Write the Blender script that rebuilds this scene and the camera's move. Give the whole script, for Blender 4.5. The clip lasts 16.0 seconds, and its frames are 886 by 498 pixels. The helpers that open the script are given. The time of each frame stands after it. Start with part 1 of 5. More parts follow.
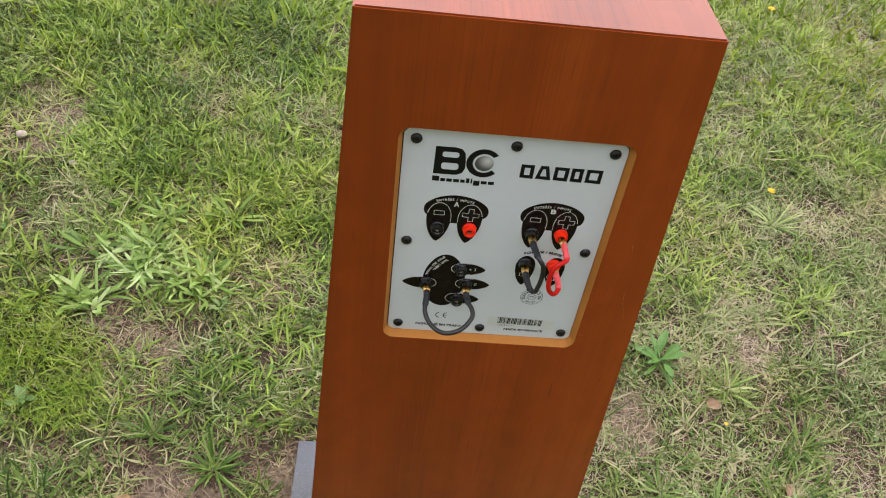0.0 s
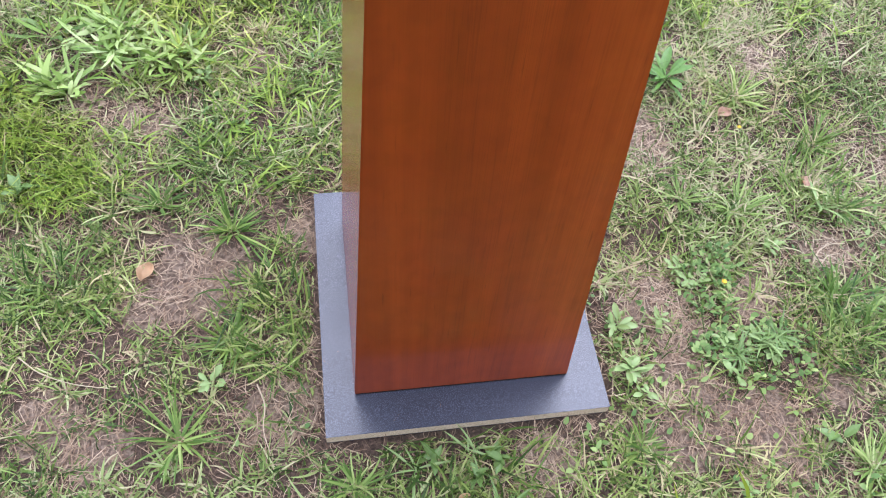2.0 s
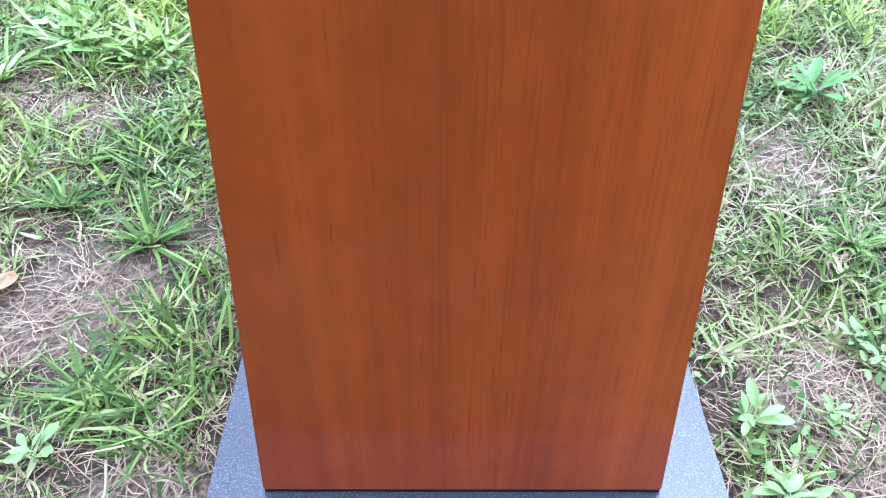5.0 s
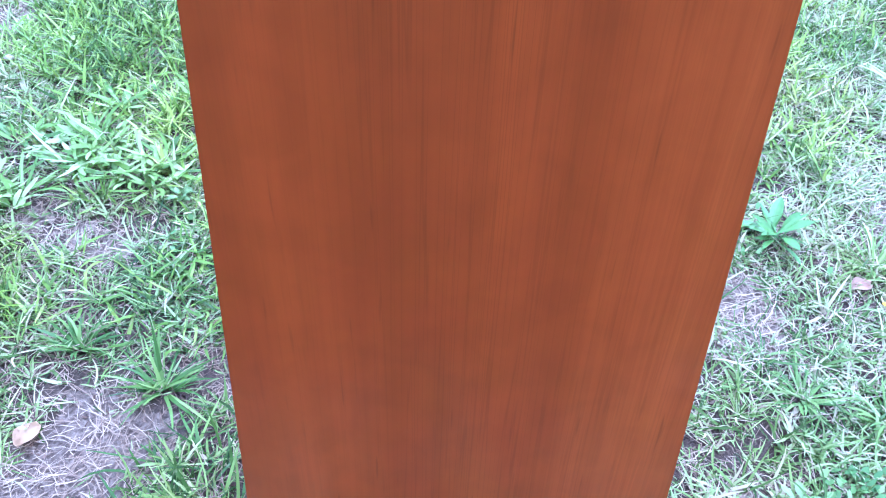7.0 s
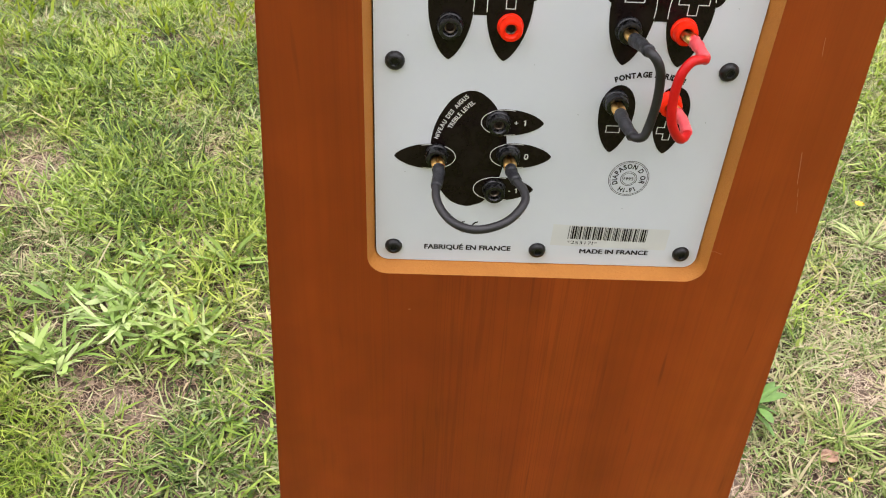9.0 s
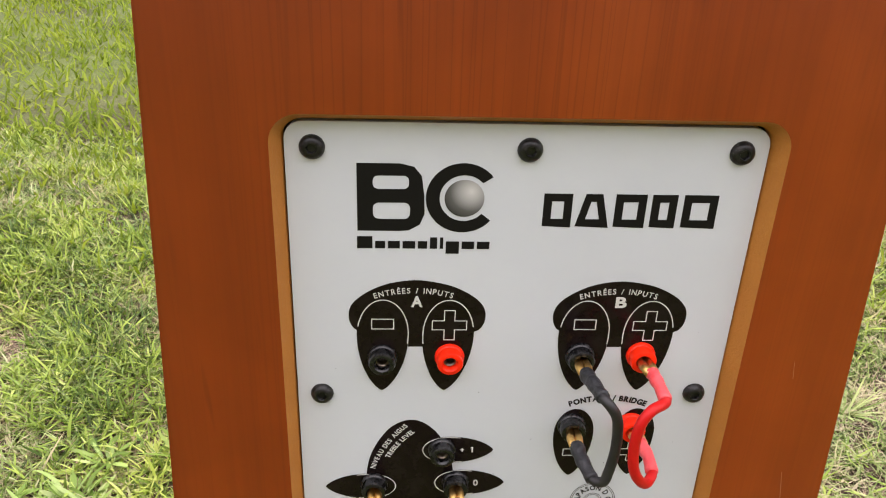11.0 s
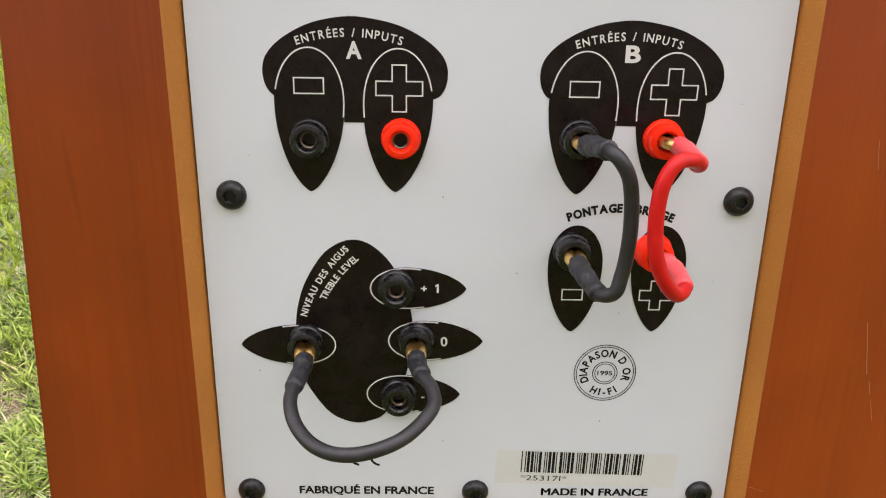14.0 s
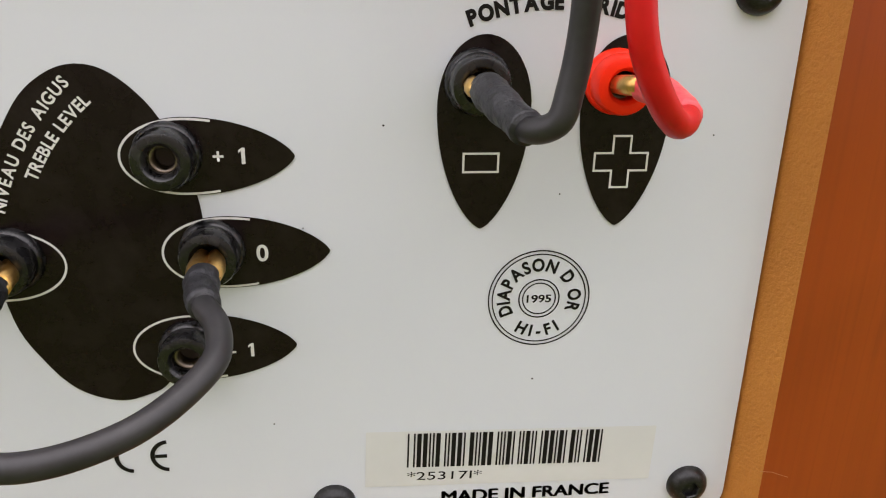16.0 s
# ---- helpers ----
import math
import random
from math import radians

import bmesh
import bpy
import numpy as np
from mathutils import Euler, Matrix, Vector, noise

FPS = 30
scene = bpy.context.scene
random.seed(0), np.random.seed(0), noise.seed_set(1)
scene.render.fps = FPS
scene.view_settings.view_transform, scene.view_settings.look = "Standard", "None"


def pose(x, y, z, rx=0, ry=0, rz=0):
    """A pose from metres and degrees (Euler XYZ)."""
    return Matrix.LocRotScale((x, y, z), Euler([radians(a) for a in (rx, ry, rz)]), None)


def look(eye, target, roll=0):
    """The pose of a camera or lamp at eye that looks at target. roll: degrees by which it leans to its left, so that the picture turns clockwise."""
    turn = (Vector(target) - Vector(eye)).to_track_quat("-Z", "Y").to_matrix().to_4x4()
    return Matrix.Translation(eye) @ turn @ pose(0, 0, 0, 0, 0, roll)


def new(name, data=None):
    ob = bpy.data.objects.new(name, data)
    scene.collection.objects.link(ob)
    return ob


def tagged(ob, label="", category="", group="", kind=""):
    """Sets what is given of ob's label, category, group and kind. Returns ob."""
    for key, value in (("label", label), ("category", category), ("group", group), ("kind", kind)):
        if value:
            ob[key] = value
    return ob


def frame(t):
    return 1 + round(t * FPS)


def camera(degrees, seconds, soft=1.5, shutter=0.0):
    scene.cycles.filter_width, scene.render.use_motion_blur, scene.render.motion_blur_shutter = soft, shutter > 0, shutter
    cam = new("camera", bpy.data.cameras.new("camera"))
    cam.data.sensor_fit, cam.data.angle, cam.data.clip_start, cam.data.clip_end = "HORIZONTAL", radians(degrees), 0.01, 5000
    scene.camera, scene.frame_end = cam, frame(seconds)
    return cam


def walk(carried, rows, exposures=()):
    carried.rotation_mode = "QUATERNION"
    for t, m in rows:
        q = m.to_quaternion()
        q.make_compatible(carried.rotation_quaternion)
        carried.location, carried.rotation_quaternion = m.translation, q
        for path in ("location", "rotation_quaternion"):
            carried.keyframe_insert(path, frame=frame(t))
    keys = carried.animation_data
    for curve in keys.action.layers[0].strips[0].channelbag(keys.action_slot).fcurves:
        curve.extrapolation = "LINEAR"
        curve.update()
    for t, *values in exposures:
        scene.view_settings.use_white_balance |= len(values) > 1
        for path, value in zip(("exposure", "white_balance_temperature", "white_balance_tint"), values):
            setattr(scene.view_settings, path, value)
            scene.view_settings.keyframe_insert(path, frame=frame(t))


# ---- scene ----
cam = camera(58.20, 16.0, 1.1)
PATH = [
    (0, (-0.0773, -0.3995, 1.2037), (0.0719, 1.0555, -0.1603), 8.18),
    (0.5, (-0.0896, -0.4476, 1.1575), (0.0397, 1.0042, -0.2120), 6.18),
    (1, (-0.1341, -0.4987, 1.0799), (0.0745, 0.8134, -0.4151), 6.76),
    (1.5, (-0.1482, -0.5143, 1.0479), (0.0815, 0.6739, -0.5444), 5.80),
    (2, (-0.1455, -0.5033, 1.0399), (0.0896, 0.6573, -0.5719), 4.88),
    (2.5, (-0.1365, -0.4910, 1.0217), (0.1039, 0.6312, -0.6163), 5.75),
    (3, (-0.1283, -0.5003, 0.9900), (0.0954, 0.6307, -0.6442), 5.23),
    (3.2, (-0.1171, -0.4896, 0.9450), (0.1192, 0.6727, -0.6654), 4.98),
    (5.3, (-0.0109, -0.3499, 0.5330), (-0.0302, 1.2172, -0.7095), -0.03),
    (5.5, (-0.0122, -0.3442, 0.5487), (-0.0289, 1.2240, -0.6924), 0.12),
    (6, (-0.0198, -0.3273, 0.5945), (-0.0253, 1.2415, -0.6461), 0.44),
    (6.5, (-0.0277, -0.3094, 0.6521), (0.0131, 1.2469, -0.6033), 1.69),
    (7, (-0.0233, -0.3065, 0.7374), (0.0170, 1.2337, -0.5379), 1.96),
    (7.5, (-0.0264, -0.3243, 0.7987), (-0.0025, 1.2492, -0.4356), 2.47),
    (8, (-0.0329, -0.3471, 0.8655), (-0.0146, 1.2421, -0.3485), 3.81),
    (8.5, (-0.0416, -0.3210, 0.9166), (-0.0274, 1.2724, -0.2920), 3.02),
    (9, (-0.0500, -0.2766, 0.9547), (0.0027, 1.3293, -0.2363), 2.78),
    (9.5, (-0.0464, -0.2448, 0.9832), (0.0040, 1.3947, -0.1611), 2.58),
    (10, (-0.0514, -0.2273, 1.0025), (0.0667, 1.4214, -0.1234), 2.78),
    (10.2, (-0.0492, -0.2267, 1.0111), (0.0800, 1.4450, -0.0792), 2.99),
    (12.3, (-0.0171, -0.1912, 0.9327), (0.0322, 1.7203, 0.3464), 0.19),
    (12.5, (-0.0147, -0.1909, 0.9240), (0.0193, 1.7263, 0.3555), 0.41),
    (13, (-0.0168, -0.1905, 0.9056), (0.0363, 1.7365, 0.3731), 0.82),
    (13.5, (-0.0153, -0.1895, 0.8937), (0.0412, 1.7259, 0.3211), 0.79),
    (14, (-0.0133, -0.1882, 0.8867), (0.0171, 1.7031, 0.2371), 0.94),
    (14.5, (-0.0143, -0.1779, 0.8748), (0.0902, 1.6977, 0.1884), 1.28),
    (15, (-0.0022, -0.1512, 0.8577), (0.1742, 1.7235, 0.1838), 1.21),
    (15.5, (0.0077, -0.1276, 0.8462), (0.2080, 1.7390, 0.1566), 1.03),
    (16, (0.0039, -0.1135, 0.8395), (0.2273, 1.7457, 0.1371), 1.27),
]
EXPOSURES = [
    (0.0, 0.30, 6250, 12),
    (1.0, 0.70, 5750, 13),
    (2.0, 0.80, 5450, 20),
    (3.2, 0.82, 5350, 22),
    (5.3, 1.54, 4400, 11),
    (6.0, 1.56, 3970, 13),
    (7.0, 1.60, 3970, 22),
    (8.0, 1.51, 4170, 34),
    (8.5, 1.22, 5500, 23),
    (9.0, 0.86, 6400, 18),
    (10.0, 0.82, 6600, 20),
    (12.5, 0.90, 6550, 22),
    (16.0, 0.92, 6600, 20),
]
walk(cam, [(t, look(eye, target, roll)) for t, eye, target, roll in PATH], EXPOSURES)

# ---- overcast daylight ----
SUN_UP, SUN_TURN = 66.0, 25.0
world = bpy.data.worlds.new("overcast_sky")
scene.world = world
world.use_nodes = True
wn = world.node_tree
sky = wn.nodes.new("ShaderNodeTexSky")
sky.sky_type = "NISHITA"
sky.sun_disc = False
sky.sun_elevation, sky.sun_rotation = radians(SUN_UP), radians(SUN_TURN)
sky.air_density, sky.dust_density, sky.ozone_density = 1.0, 6.0, 1.0
# a cloud layer over it, brightest overhead
tc = wn.nodes.new("ShaderNodeTexCoord")
sep = wn.nodes.new("ShaderNodeSeparateXYZ")
wn.links.new(tc.outputs["Generated"], sep.inputs[0])
layer = wn.nodes.new("ShaderNodeValToRGB")
layer.color_ramp.elements[0].position, layer.color_ramp.elements[0].color = 0.0, (0.34, 0.35, 0.37, 1)
layer.color_ramp.elements[1].position, layer.color_ramp.elements[1].color = 1.0, (1.0, 1.0, 1.0, 1)
wn.links.new(sep.outputs[2], layer.inputs[0])
gain = wn.nodes.new("ShaderNodeVectorMath")
gain.operation = "SCALE"
gain.inputs["Scale"].default_value = 22.0
wn.links.new(layer.outputs[0], gain.inputs[0])
cloud = wn.nodes.new("ShaderNodeMix")
cloud.data_type = "RGBA"
cloud.inputs[0].default_value = 0.8
wn.links.new(sky.outputs[0], cloud.inputs[6])
wn.links.new(gain.outputs[0], cloud.inputs[7])
wn.links.new(cloud.outputs[2], wn.nodes["Background"].inputs[0])
wn.nodes["Background"].inputs[1].default_value = 0.11
sun = new("sun", bpy.data.lights.new("sun", "SUN"))
sun.data.energy, sun.data.angle, sun.data.color = 1.7, radians(40), (1.0, 0.96, 0.90)
# the direction that the sky's sun_rotation names: 0 is +y, turning clockwise seen from above
sd = Vector((math.sin(radians(SUN_TURN)) * math.cos(radians(SUN_UP)), math.cos(radians(SUN_TURN)) * math.cos(radians(SUN_UP)), math.sin(radians(SUN_UP))))
sun.matrix_world = look(sd * 20, (0, 0, 0))

# ---- materials ----
class Mat:
    """A small builder for node materials."""

    def __init__(self, name, rough=0.5, base=(0.5, 0.5, 0.5), metal=0.0, coat=0.0, coat_rough=0.1, spec=0.5):
        self.m = bpy.data.materials.new(name)
        self.m.use_nodes = True
        self.t = self.m.node_tree
        self.b = self.t.nodes["Principled BSDF"]
        self.b.inputs["Roughness"].default_value = rough
        self.b.inputs["Base Color"].default_value = (*base, 1)
        self.b.inputs["Metallic"].default_value = metal
        self.b.inputs["Coat Weight"].default_value = coat
        self.b.inputs["Coat Roughness"].default_value = coat_rough
        self.b.inputs["Specular IOR Level"].default_value = spec

    def node(self, kind, **values):
        n = self.t.nodes.new(kind)
        for k, v in values.items():
            n.inputs[k.replace("_", " ")].default_value = v
        return n

    def link(self, a, b):
        self.t.links.new(a, b)
        return self

    def coords(self, scale, rot=(0, 0, 0)):
        tc = self.t.nodes.new("ShaderNodeTexCoord")
        mp = self.t.nodes.new("ShaderNodeMapping")
        mp.inputs["Scale"].default_value = scale
        mp.inputs["Rotation"].default_value = rot
        self.link(tc.outputs["Object"], mp.inputs[0])
        return mp.outputs[0]

    def noise(self, scale=(1, 1, 1), freq=10.0, detail=4.0, rough=0.55, distort=0.0):
        n = self.node("ShaderNodeTexNoise", Scale=freq, Detail=detail, Roughness=rough, Distortion=distort)
        self.link(self.coords(scale), n.inputs["Vector"])
        return n.outputs["Fac"]

    def ramp(self, fac, stops):
        r = self.t.nodes.new("ShaderNodeValToRGB")
        els = r.color_ramp.elements
        while len(els) < len(stops):
            els.new(0.5)
        for e, (p, c) in zip(els, stops):
            e.position, e.color = p, (*c, 1) if len(c) == 3 else c
        self.link(fac, r.inputs[0])
        return r.outputs[0]

    def mix(self, fac, a, b, mode="MIX"):
        n = self.t.nodes.new("ShaderNodeMix")
        n.data_type, n.blend_type = "RGBA", mode
        for s, v in ((0, fac), (6, a), (7, b)):
            if isinstance(v, (int, float)):
                n.inputs[s].default_value = v
            elif isinstance(v, tuple):
                n.inputs[s].default_value = (*v, 1)
            else:
                self.link(v, n.inputs[s])
        return n.outputs[2]

    def colour(self, socket):
        return self.link(socket, self.b.inputs["Base Color"])

    def roughness(self, fac, low, high):
        n = self.t.nodes.new("ShaderNodeMapRange")
        n.inputs[3].default_value, n.inputs[4].default_value = low, high
        self.link(fac, n.inputs[0])
        return self.link(n.outputs[0], self.b.inputs["Roughness"])

    def bump(self, fac, strength=0.2, dist=0.001):
        n = self.node("ShaderNodeBump", Strength=strength, Distance=dist)
        self.link(fac, n.inputs["Height"])
        return self.link(n.outputs[0], self.b.inputs["Normal"])

    def random(self, island=True):
        n = self.t.nodes.new("ShaderNodeNewGeometry" if island else "ShaderNodeObjectInfo")
        return n.outputs["Random Per Island" if island else "Random"]

    def thin(self, colour, amount):
        """Lets part of the light through a thin leaf."""
        tr = self.t.nodes.new("ShaderNodeBsdfTranslucent")
        self.link(colour, tr.inputs[0])
        mx = self.t.nodes.new("ShaderNodeMixShader")
        mx.inputs[0].default_value = amount
        self.link(self.b.outputs[0], mx.inputs[1]).link(tr.outputs[0], mx.inputs[2])
        return self.link(mx.outputs[0], self.t.nodes["Material Output"].inputs[0])


def veneer(name, along, gloss=0.85, index=1.42):
    """Red-brown stained cherry veneer under satin lacquer; the grain runs along z (2) or y (1)."""
    w = Mat(name, rough=0.5, coat=gloss, coat_rough=0.15, spec=0.10)
    w.b.inputs["Coat IOR"].default_value = index
    s = lambda across, length: (across, across, length) if along == 2 else (across, length, across)
    broad = w.noise(s(1.0, 0.045), 13.0, 2.0, 0.45, 0.2)
    band = w.noise(s(1.0, 0.020), 38.0, 3.0, 0.55, 0.15)
    cloud = w.noise(s(1.0, 0.45), 9.0, 3.0, 0.5, 0.4)
    patch = w.noise(s(1.0, 0.06), 12.0, 1.0)
    fine = w.noise(s(1.0, 0.016), 520.0, 3.0, 0.65, 0.15)
    fleck = w.noise(s(1.0, 0.07), 260.0, 2.0, 0.5)
    c = w.ramp(broad, [(0.28, (0.197, 0.0308, 0.0042)), (0.5, (0.268, 0.0435, 0.0055)), (0.72, (0.336, 0.0635, 0.0090))])
    c = w.mix(w.ramp(band, [(0.36, (0.36, 0.36, 0.36)), (0.54, (0, 0, 0))]), c, (0.182, 0.029, 0.0050))
    c = w.mix(w.ramp(cloud, [(0.35, (0.12, 0.12, 0.12)), (0.6, (0, 0, 0))]), c, (0.165, 0.028, 0.0052))
    lines = w.mix(1.0, w.ramp(fine, [(0.43, (0.16, 0.16, 0.16)), (0.53, (0, 0, 0))]), w.ramp(patch, [(0.44, (0.15, 0.15, 0.15)), (0.64, (0.95, 0.95, 0.95))]), "MULTIPLY")
    c = w.mix(lines, c, (0.11, 0.022, 0.007))
    c = w.mix(w.ramp(fleck, [(0.66, (0, 0, 0)), (0.80, (0.25, 0.25, 0.25))]), c, (0.12, 0.025, 0.008))
    streak = w.noise(s(1.0, 0.012), 95.0, 3.0, 0.6, 0.1)
    c = w.mix(0.22, c, w.mix(1.0, c, w.ramp(streak, [(0.34, (0.74, 0.72, 0.72)), (0.50, (1, 1, 1)), (0.68, (1.16, 1.22, 1.25))]), "MULTIPLY"))
    # thin growth lines in some of the bands, and short dark pores
    growth = w.noise(s(1.0, 0.010), 330.0, 1.0, 0.4, 0.12)
    # the quarter-cut middle of the veneer leaf shows them most
    tc = w.t.nodes.new("ShaderNodeTexCoord")
    sep = w.t.nodes.new("ShaderNodeSeparateXYZ")
    w.link(tc.outputs["Object"], sep.inputs[0])
    wander = w.t.nodes.new("ShaderNodeMath")
    wander.operation = "MULTIPLY_ADD"
    wander.inputs[1].default_value = 0.30
    w.link(w.noise(s(1.0, 0.10), 8.0, 1.0), wander.inputs[0])
    w.link(sep.outputs[0], wander.inputs[2])
    where = wander.outputs[0]
    thin = w.mix(1.0, w.ramp(growth, [(0.46, (0, 0, 0)), (0.495, (0.42, 0.42, 0.42)), (0.53, (0, 0, 0))]), w.ramp(where, [(0.04, (0.25, 0.25, 0.25)), (0.11, (1, 1, 1)), (0.17, (0.85, 0.85, 0.85)), (0.24, (0.2, 0.2, 0.2))]), "MULTIPLY")
    c = w.mix(thin, c, (0.125, 0.021, 0.005))
    pore = w.noise(s(1.0, 0.05), 420.0, 0.0)
    c = w.mix(w.ramp(pore, [(0.79, (0, 0, 0)), (0.87, (0.4, 0.4, 0.4))]), c, (0.09, 0.017, 0.006))
    mottle = w.noise(s(1.0, 0.8), 42.0, 2.0, 0.5, 0.3)
    c = w.mix(0.4, c, w.mix(1.0, c, w.ramp(mottle, [(0.36, (0.86, 0.86, 0.88)), (0.64, (1.10, 1.12, 1.10))]), "MULTIPLY"))
    w.colour(c).bump(fine, 0.04, 0.0004).roughness(w.noise((1, 1, 1), 25.0), 0.38, 0.48)
    return w.m


CHERRY, CHERRY_TOP = veneer("cherry_veneer", 2), veneer("cherry_veneer_lid", 1, 1.0, 1.65)

m = Mat("raw_mdf", rough=0.72)
m.colour(m.mix(m.noise((1, 1, 1), 900.0, 3.0), m.ramp(m.noise((1, 1, 1), 60.0), [(0.3, (0.44, 0.165, 0.020)), (0.7, (0.53, 0.215, 0.030))]), (0.42, 0.150, 0.018)))
m.bump(m.noise((1, 1, 1), 1400.0), 0.6, 0.0006)
MDF = m.m

m = Mat("pale_grey_plate", rough=0.38, coat=0.15, coat_rough=0.3)
m.colour(m.ramp(m.noise((1, 1, 1), 18.0, 5.0), [(0.3, (0.570, 0.604, 0.650)), (0.7, (0.615, 0.649, 0.695))]))
m.roughness(m.noise((1, 1, 1), 70.0), 0.33, 0.45).bump(m.noise((1, 1, 1), 2500.0, 2.0), 0.04, 0.0001)
PLATE = m.m

m = Mat("gloss_black_print", rough=0.16, spec=0.2)
m.colour(m.ramp(m.noise((1, 1, 1), 140.0, 6.0, 0.7), [(0.45, (0.0075, 0.0042, 0.0042)), (0.78, (0.017, 0.012, 0.0115))]))
m.roughness(m.noise((1, 1, 1), 160.0, 6.0, 0.7), 0.10, 0.26)
BLACK_PRINT = m.m
INK = Mat("black_ink", rough=0.45, base=(0.008, 0.0075, 0.0075), spec=0.15).m
PALE_INK = Mat("pale_print", rough=0.45, base=(0.62, 0.62, 0.60)).m

m = Mat("black_plastic", rough=0.22, spec=0.5)
m.colour(m.ramp(m.noise((1, 1, 1), 500.0, 4.0), [(0.45, (0.004, 0.004, 0.0045)), (0.62, (0.010, 0.010, 0.0105)), (0.74, (0.026, 0.025, 0.025))])).roughness(m.noise((1, 1, 1), 500.0), 0.20, 0.34)
BLACK_PLASTIC = m.m
m = Mat("red_plastic", rough=0.34, spec=0.22)
m.colour(m.ramp(m.noise((1, 1, 1), 400.0), [(0.3, (0.86, 0.020, 0.003)), (0.7, (0.92, 0.030, 0.005))]))
m.b.inputs["Subsurface Weight"].default_value = 0.05
m.b.inputs["Subsurface Radius"].default_value = (0.002, 0.0006, 0.0004)
RED_PLASTIC = m.m
m = Mat("black_steel", rough=0.36, metal=0.35)
m.colour(m.ramp(m.noise((1, 1, 1), 900.0, 5.0, 0.7), [(0.40, (0.006, 0.006, 0.0062)), (0.60, (0.022, 0.0215, 0.021)), (0.72, (0.12, 0.115, 0.105))])).roughness(m.noise((1, 1, 1), 700.0), 0.22, 0.5)
SCREW = m.m
m = Mat("tarnished_brass", rough=0.34, metal=1.0)
m.colour(m.ramp(m.noise((1, 1, 1), 600.0), [(0.3, (0.58, 0.32, 0.08)), (0.55, (0.80, 0.52, 0.18)), (0.75, (0.42, 0.24, 0.09))]))
BRASS = m.m
m = Mat("dull_contact_metal", rough=0.35, metal=1.0)
m.colour(m.ramp(m.noise((1, 1, 1), 800.0), [(0.3, (0.12, 0.09, 0.07)), (0.7, (0.26, 0.22, 0.18))]))
CONTACT = m.m
HOLE = Mat("dark_hole", rough=0.8, base=(0.05, 0.038, 0.03)).m

m = Mat("grey_wire_sheath", rough=0.48)
m.colour(m.ramp(m.noise((1, 1, 1), 260.0, 6.0, 0.7), [(0.4, (0.011, 0.0105, 0.0115)), (0.72, (0.022, 0.021, 0.022)), (0.80, (0.075, 0.072, 0.07))]))
WIRE = m.m
m = Mat("black_heat_shrink", rough=0.50)
m.colour(m.ramp(m.noise((1, 1, 1), 300.0, 5.0), [(0.4, (0.012, 0.0125, 0.015)), (0.75, (0.028, 0.029, 0.033))])).bump(m.noise((1, 1, 1), 420.0), 0.9, 0.0009)
SHRINK = m.m
m = Mat("red_wire_sheath", rough=0.40, spec=0.28)
m.colour(m.ramp(m.noise((1, 1, 1), 300.0), [(0.3, (0.48, 0.006, 0.005)), (0.7, (0.58, 0.009, 0.008))]))
RED_WIRE = m.m
m = Mat("pink_heat_shrink", rough=0.42)
m.colour(m.ramp(m.noise((1, 1, 1), 300.0), [(0.3, (0.78, 0.075, 0.085)), (0.7, (0.88, 0.115, 0.125))])).bump(m.noise((1, 1, 1), 420.0), 0.4, 0.0006)
m.b.inputs["Subsurface Weight"].default_value = 0.2
m.b.inputs["Subsurface Radius"].default_value = (0.002, 0.0008, 0.0008)
PINK = m.m

m = Mat("clear_label", rough=0.30)
m.colour(m.ramp(m.noise((1, 1, 1), 90.0, 4.0), [(0.35, (0.565, 0.58, 0.57)), (0.65, (0.60, 0.615, 0.605)), (0.76, (0.52, 0.52, 0.47))]))
LABEL = m.m

m = Mat("half_tone_print", rough=0.45)
tc = m.coords((1, 1, 1), (0, radians(45), 0))
vo = m.node("ShaderNodeTexVoronoi", Scale=2400.0, Randomness=0.0)
m.link(tc, vo.inputs["Vector"])
gr = m.node("ShaderNodeVectorMath")
gr.operation = "DISTANCE"
tco = m.t.nodes.new("ShaderNodeTexCoord")
m.link(tco.outputs["Object"], gr.inputs[0])
gr.inputs[1].default_value = (0.0020, -0.0003, 0.0022)
mr = m.t.nodes.new("ShaderNodeMapRange")
mr.inputs[1].default_value, mr.inputs[2].default_value = 0.0003, 0.0088
m.link(gr.outputs["Value"], mr.inputs[0])
m.colour(m.ramp(mr.outputs[0], [(0.0, (0.60, 0.60, 0.59)), (0.35, (0.36, 0.36, 0.36)), (0.7, (0.10, 0.10, 0.10)), (1.0, (0.03, 0.03, 0.03))]))
HALFTONE = m.m

m = Mat("grey_laminate", rough=0.3, spec=0.42)
sp = m.noise((1, 1, 1), 780.0, 3.0, 0.6)
base = m.ramp(m.noise((1, 1, 1), 9.0, 5.0), [(0.3, (0.017, 0.020, 0.030)), (0.7, (0.025, 0.029, 0.042))])
m.colour(m.mix(m.ramp(sp, [(0.50, (0, 0, 0)), (0.64, (0.9, 0.9, 0.9))]), base, (0.100, 0.108, 0.142)))
m.bump(m.noise((1, 1, 1), 700.0, 2.0), 0.18, 0.0003).roughness(m.noise((1, 1, 1), 30.0), 0.26, 0.36)
LAMINATE = m.m
m = Mat("raw_chipboard", rough=0.85)
m.colour(m.ramp(m.noise((1, 1, 2.5), 330.0, 4.0, 0.7), [(0.3, (0.34, 0.25, 0.15)), (0.5, (0.56, 0.46, 0.31)), (0.7, (0.74, 0.66, 0.50))]))
m.bump(m.noise((1, 1, 2), 400.0), 0.8, 0.001)
CHIPBOARD = m.m

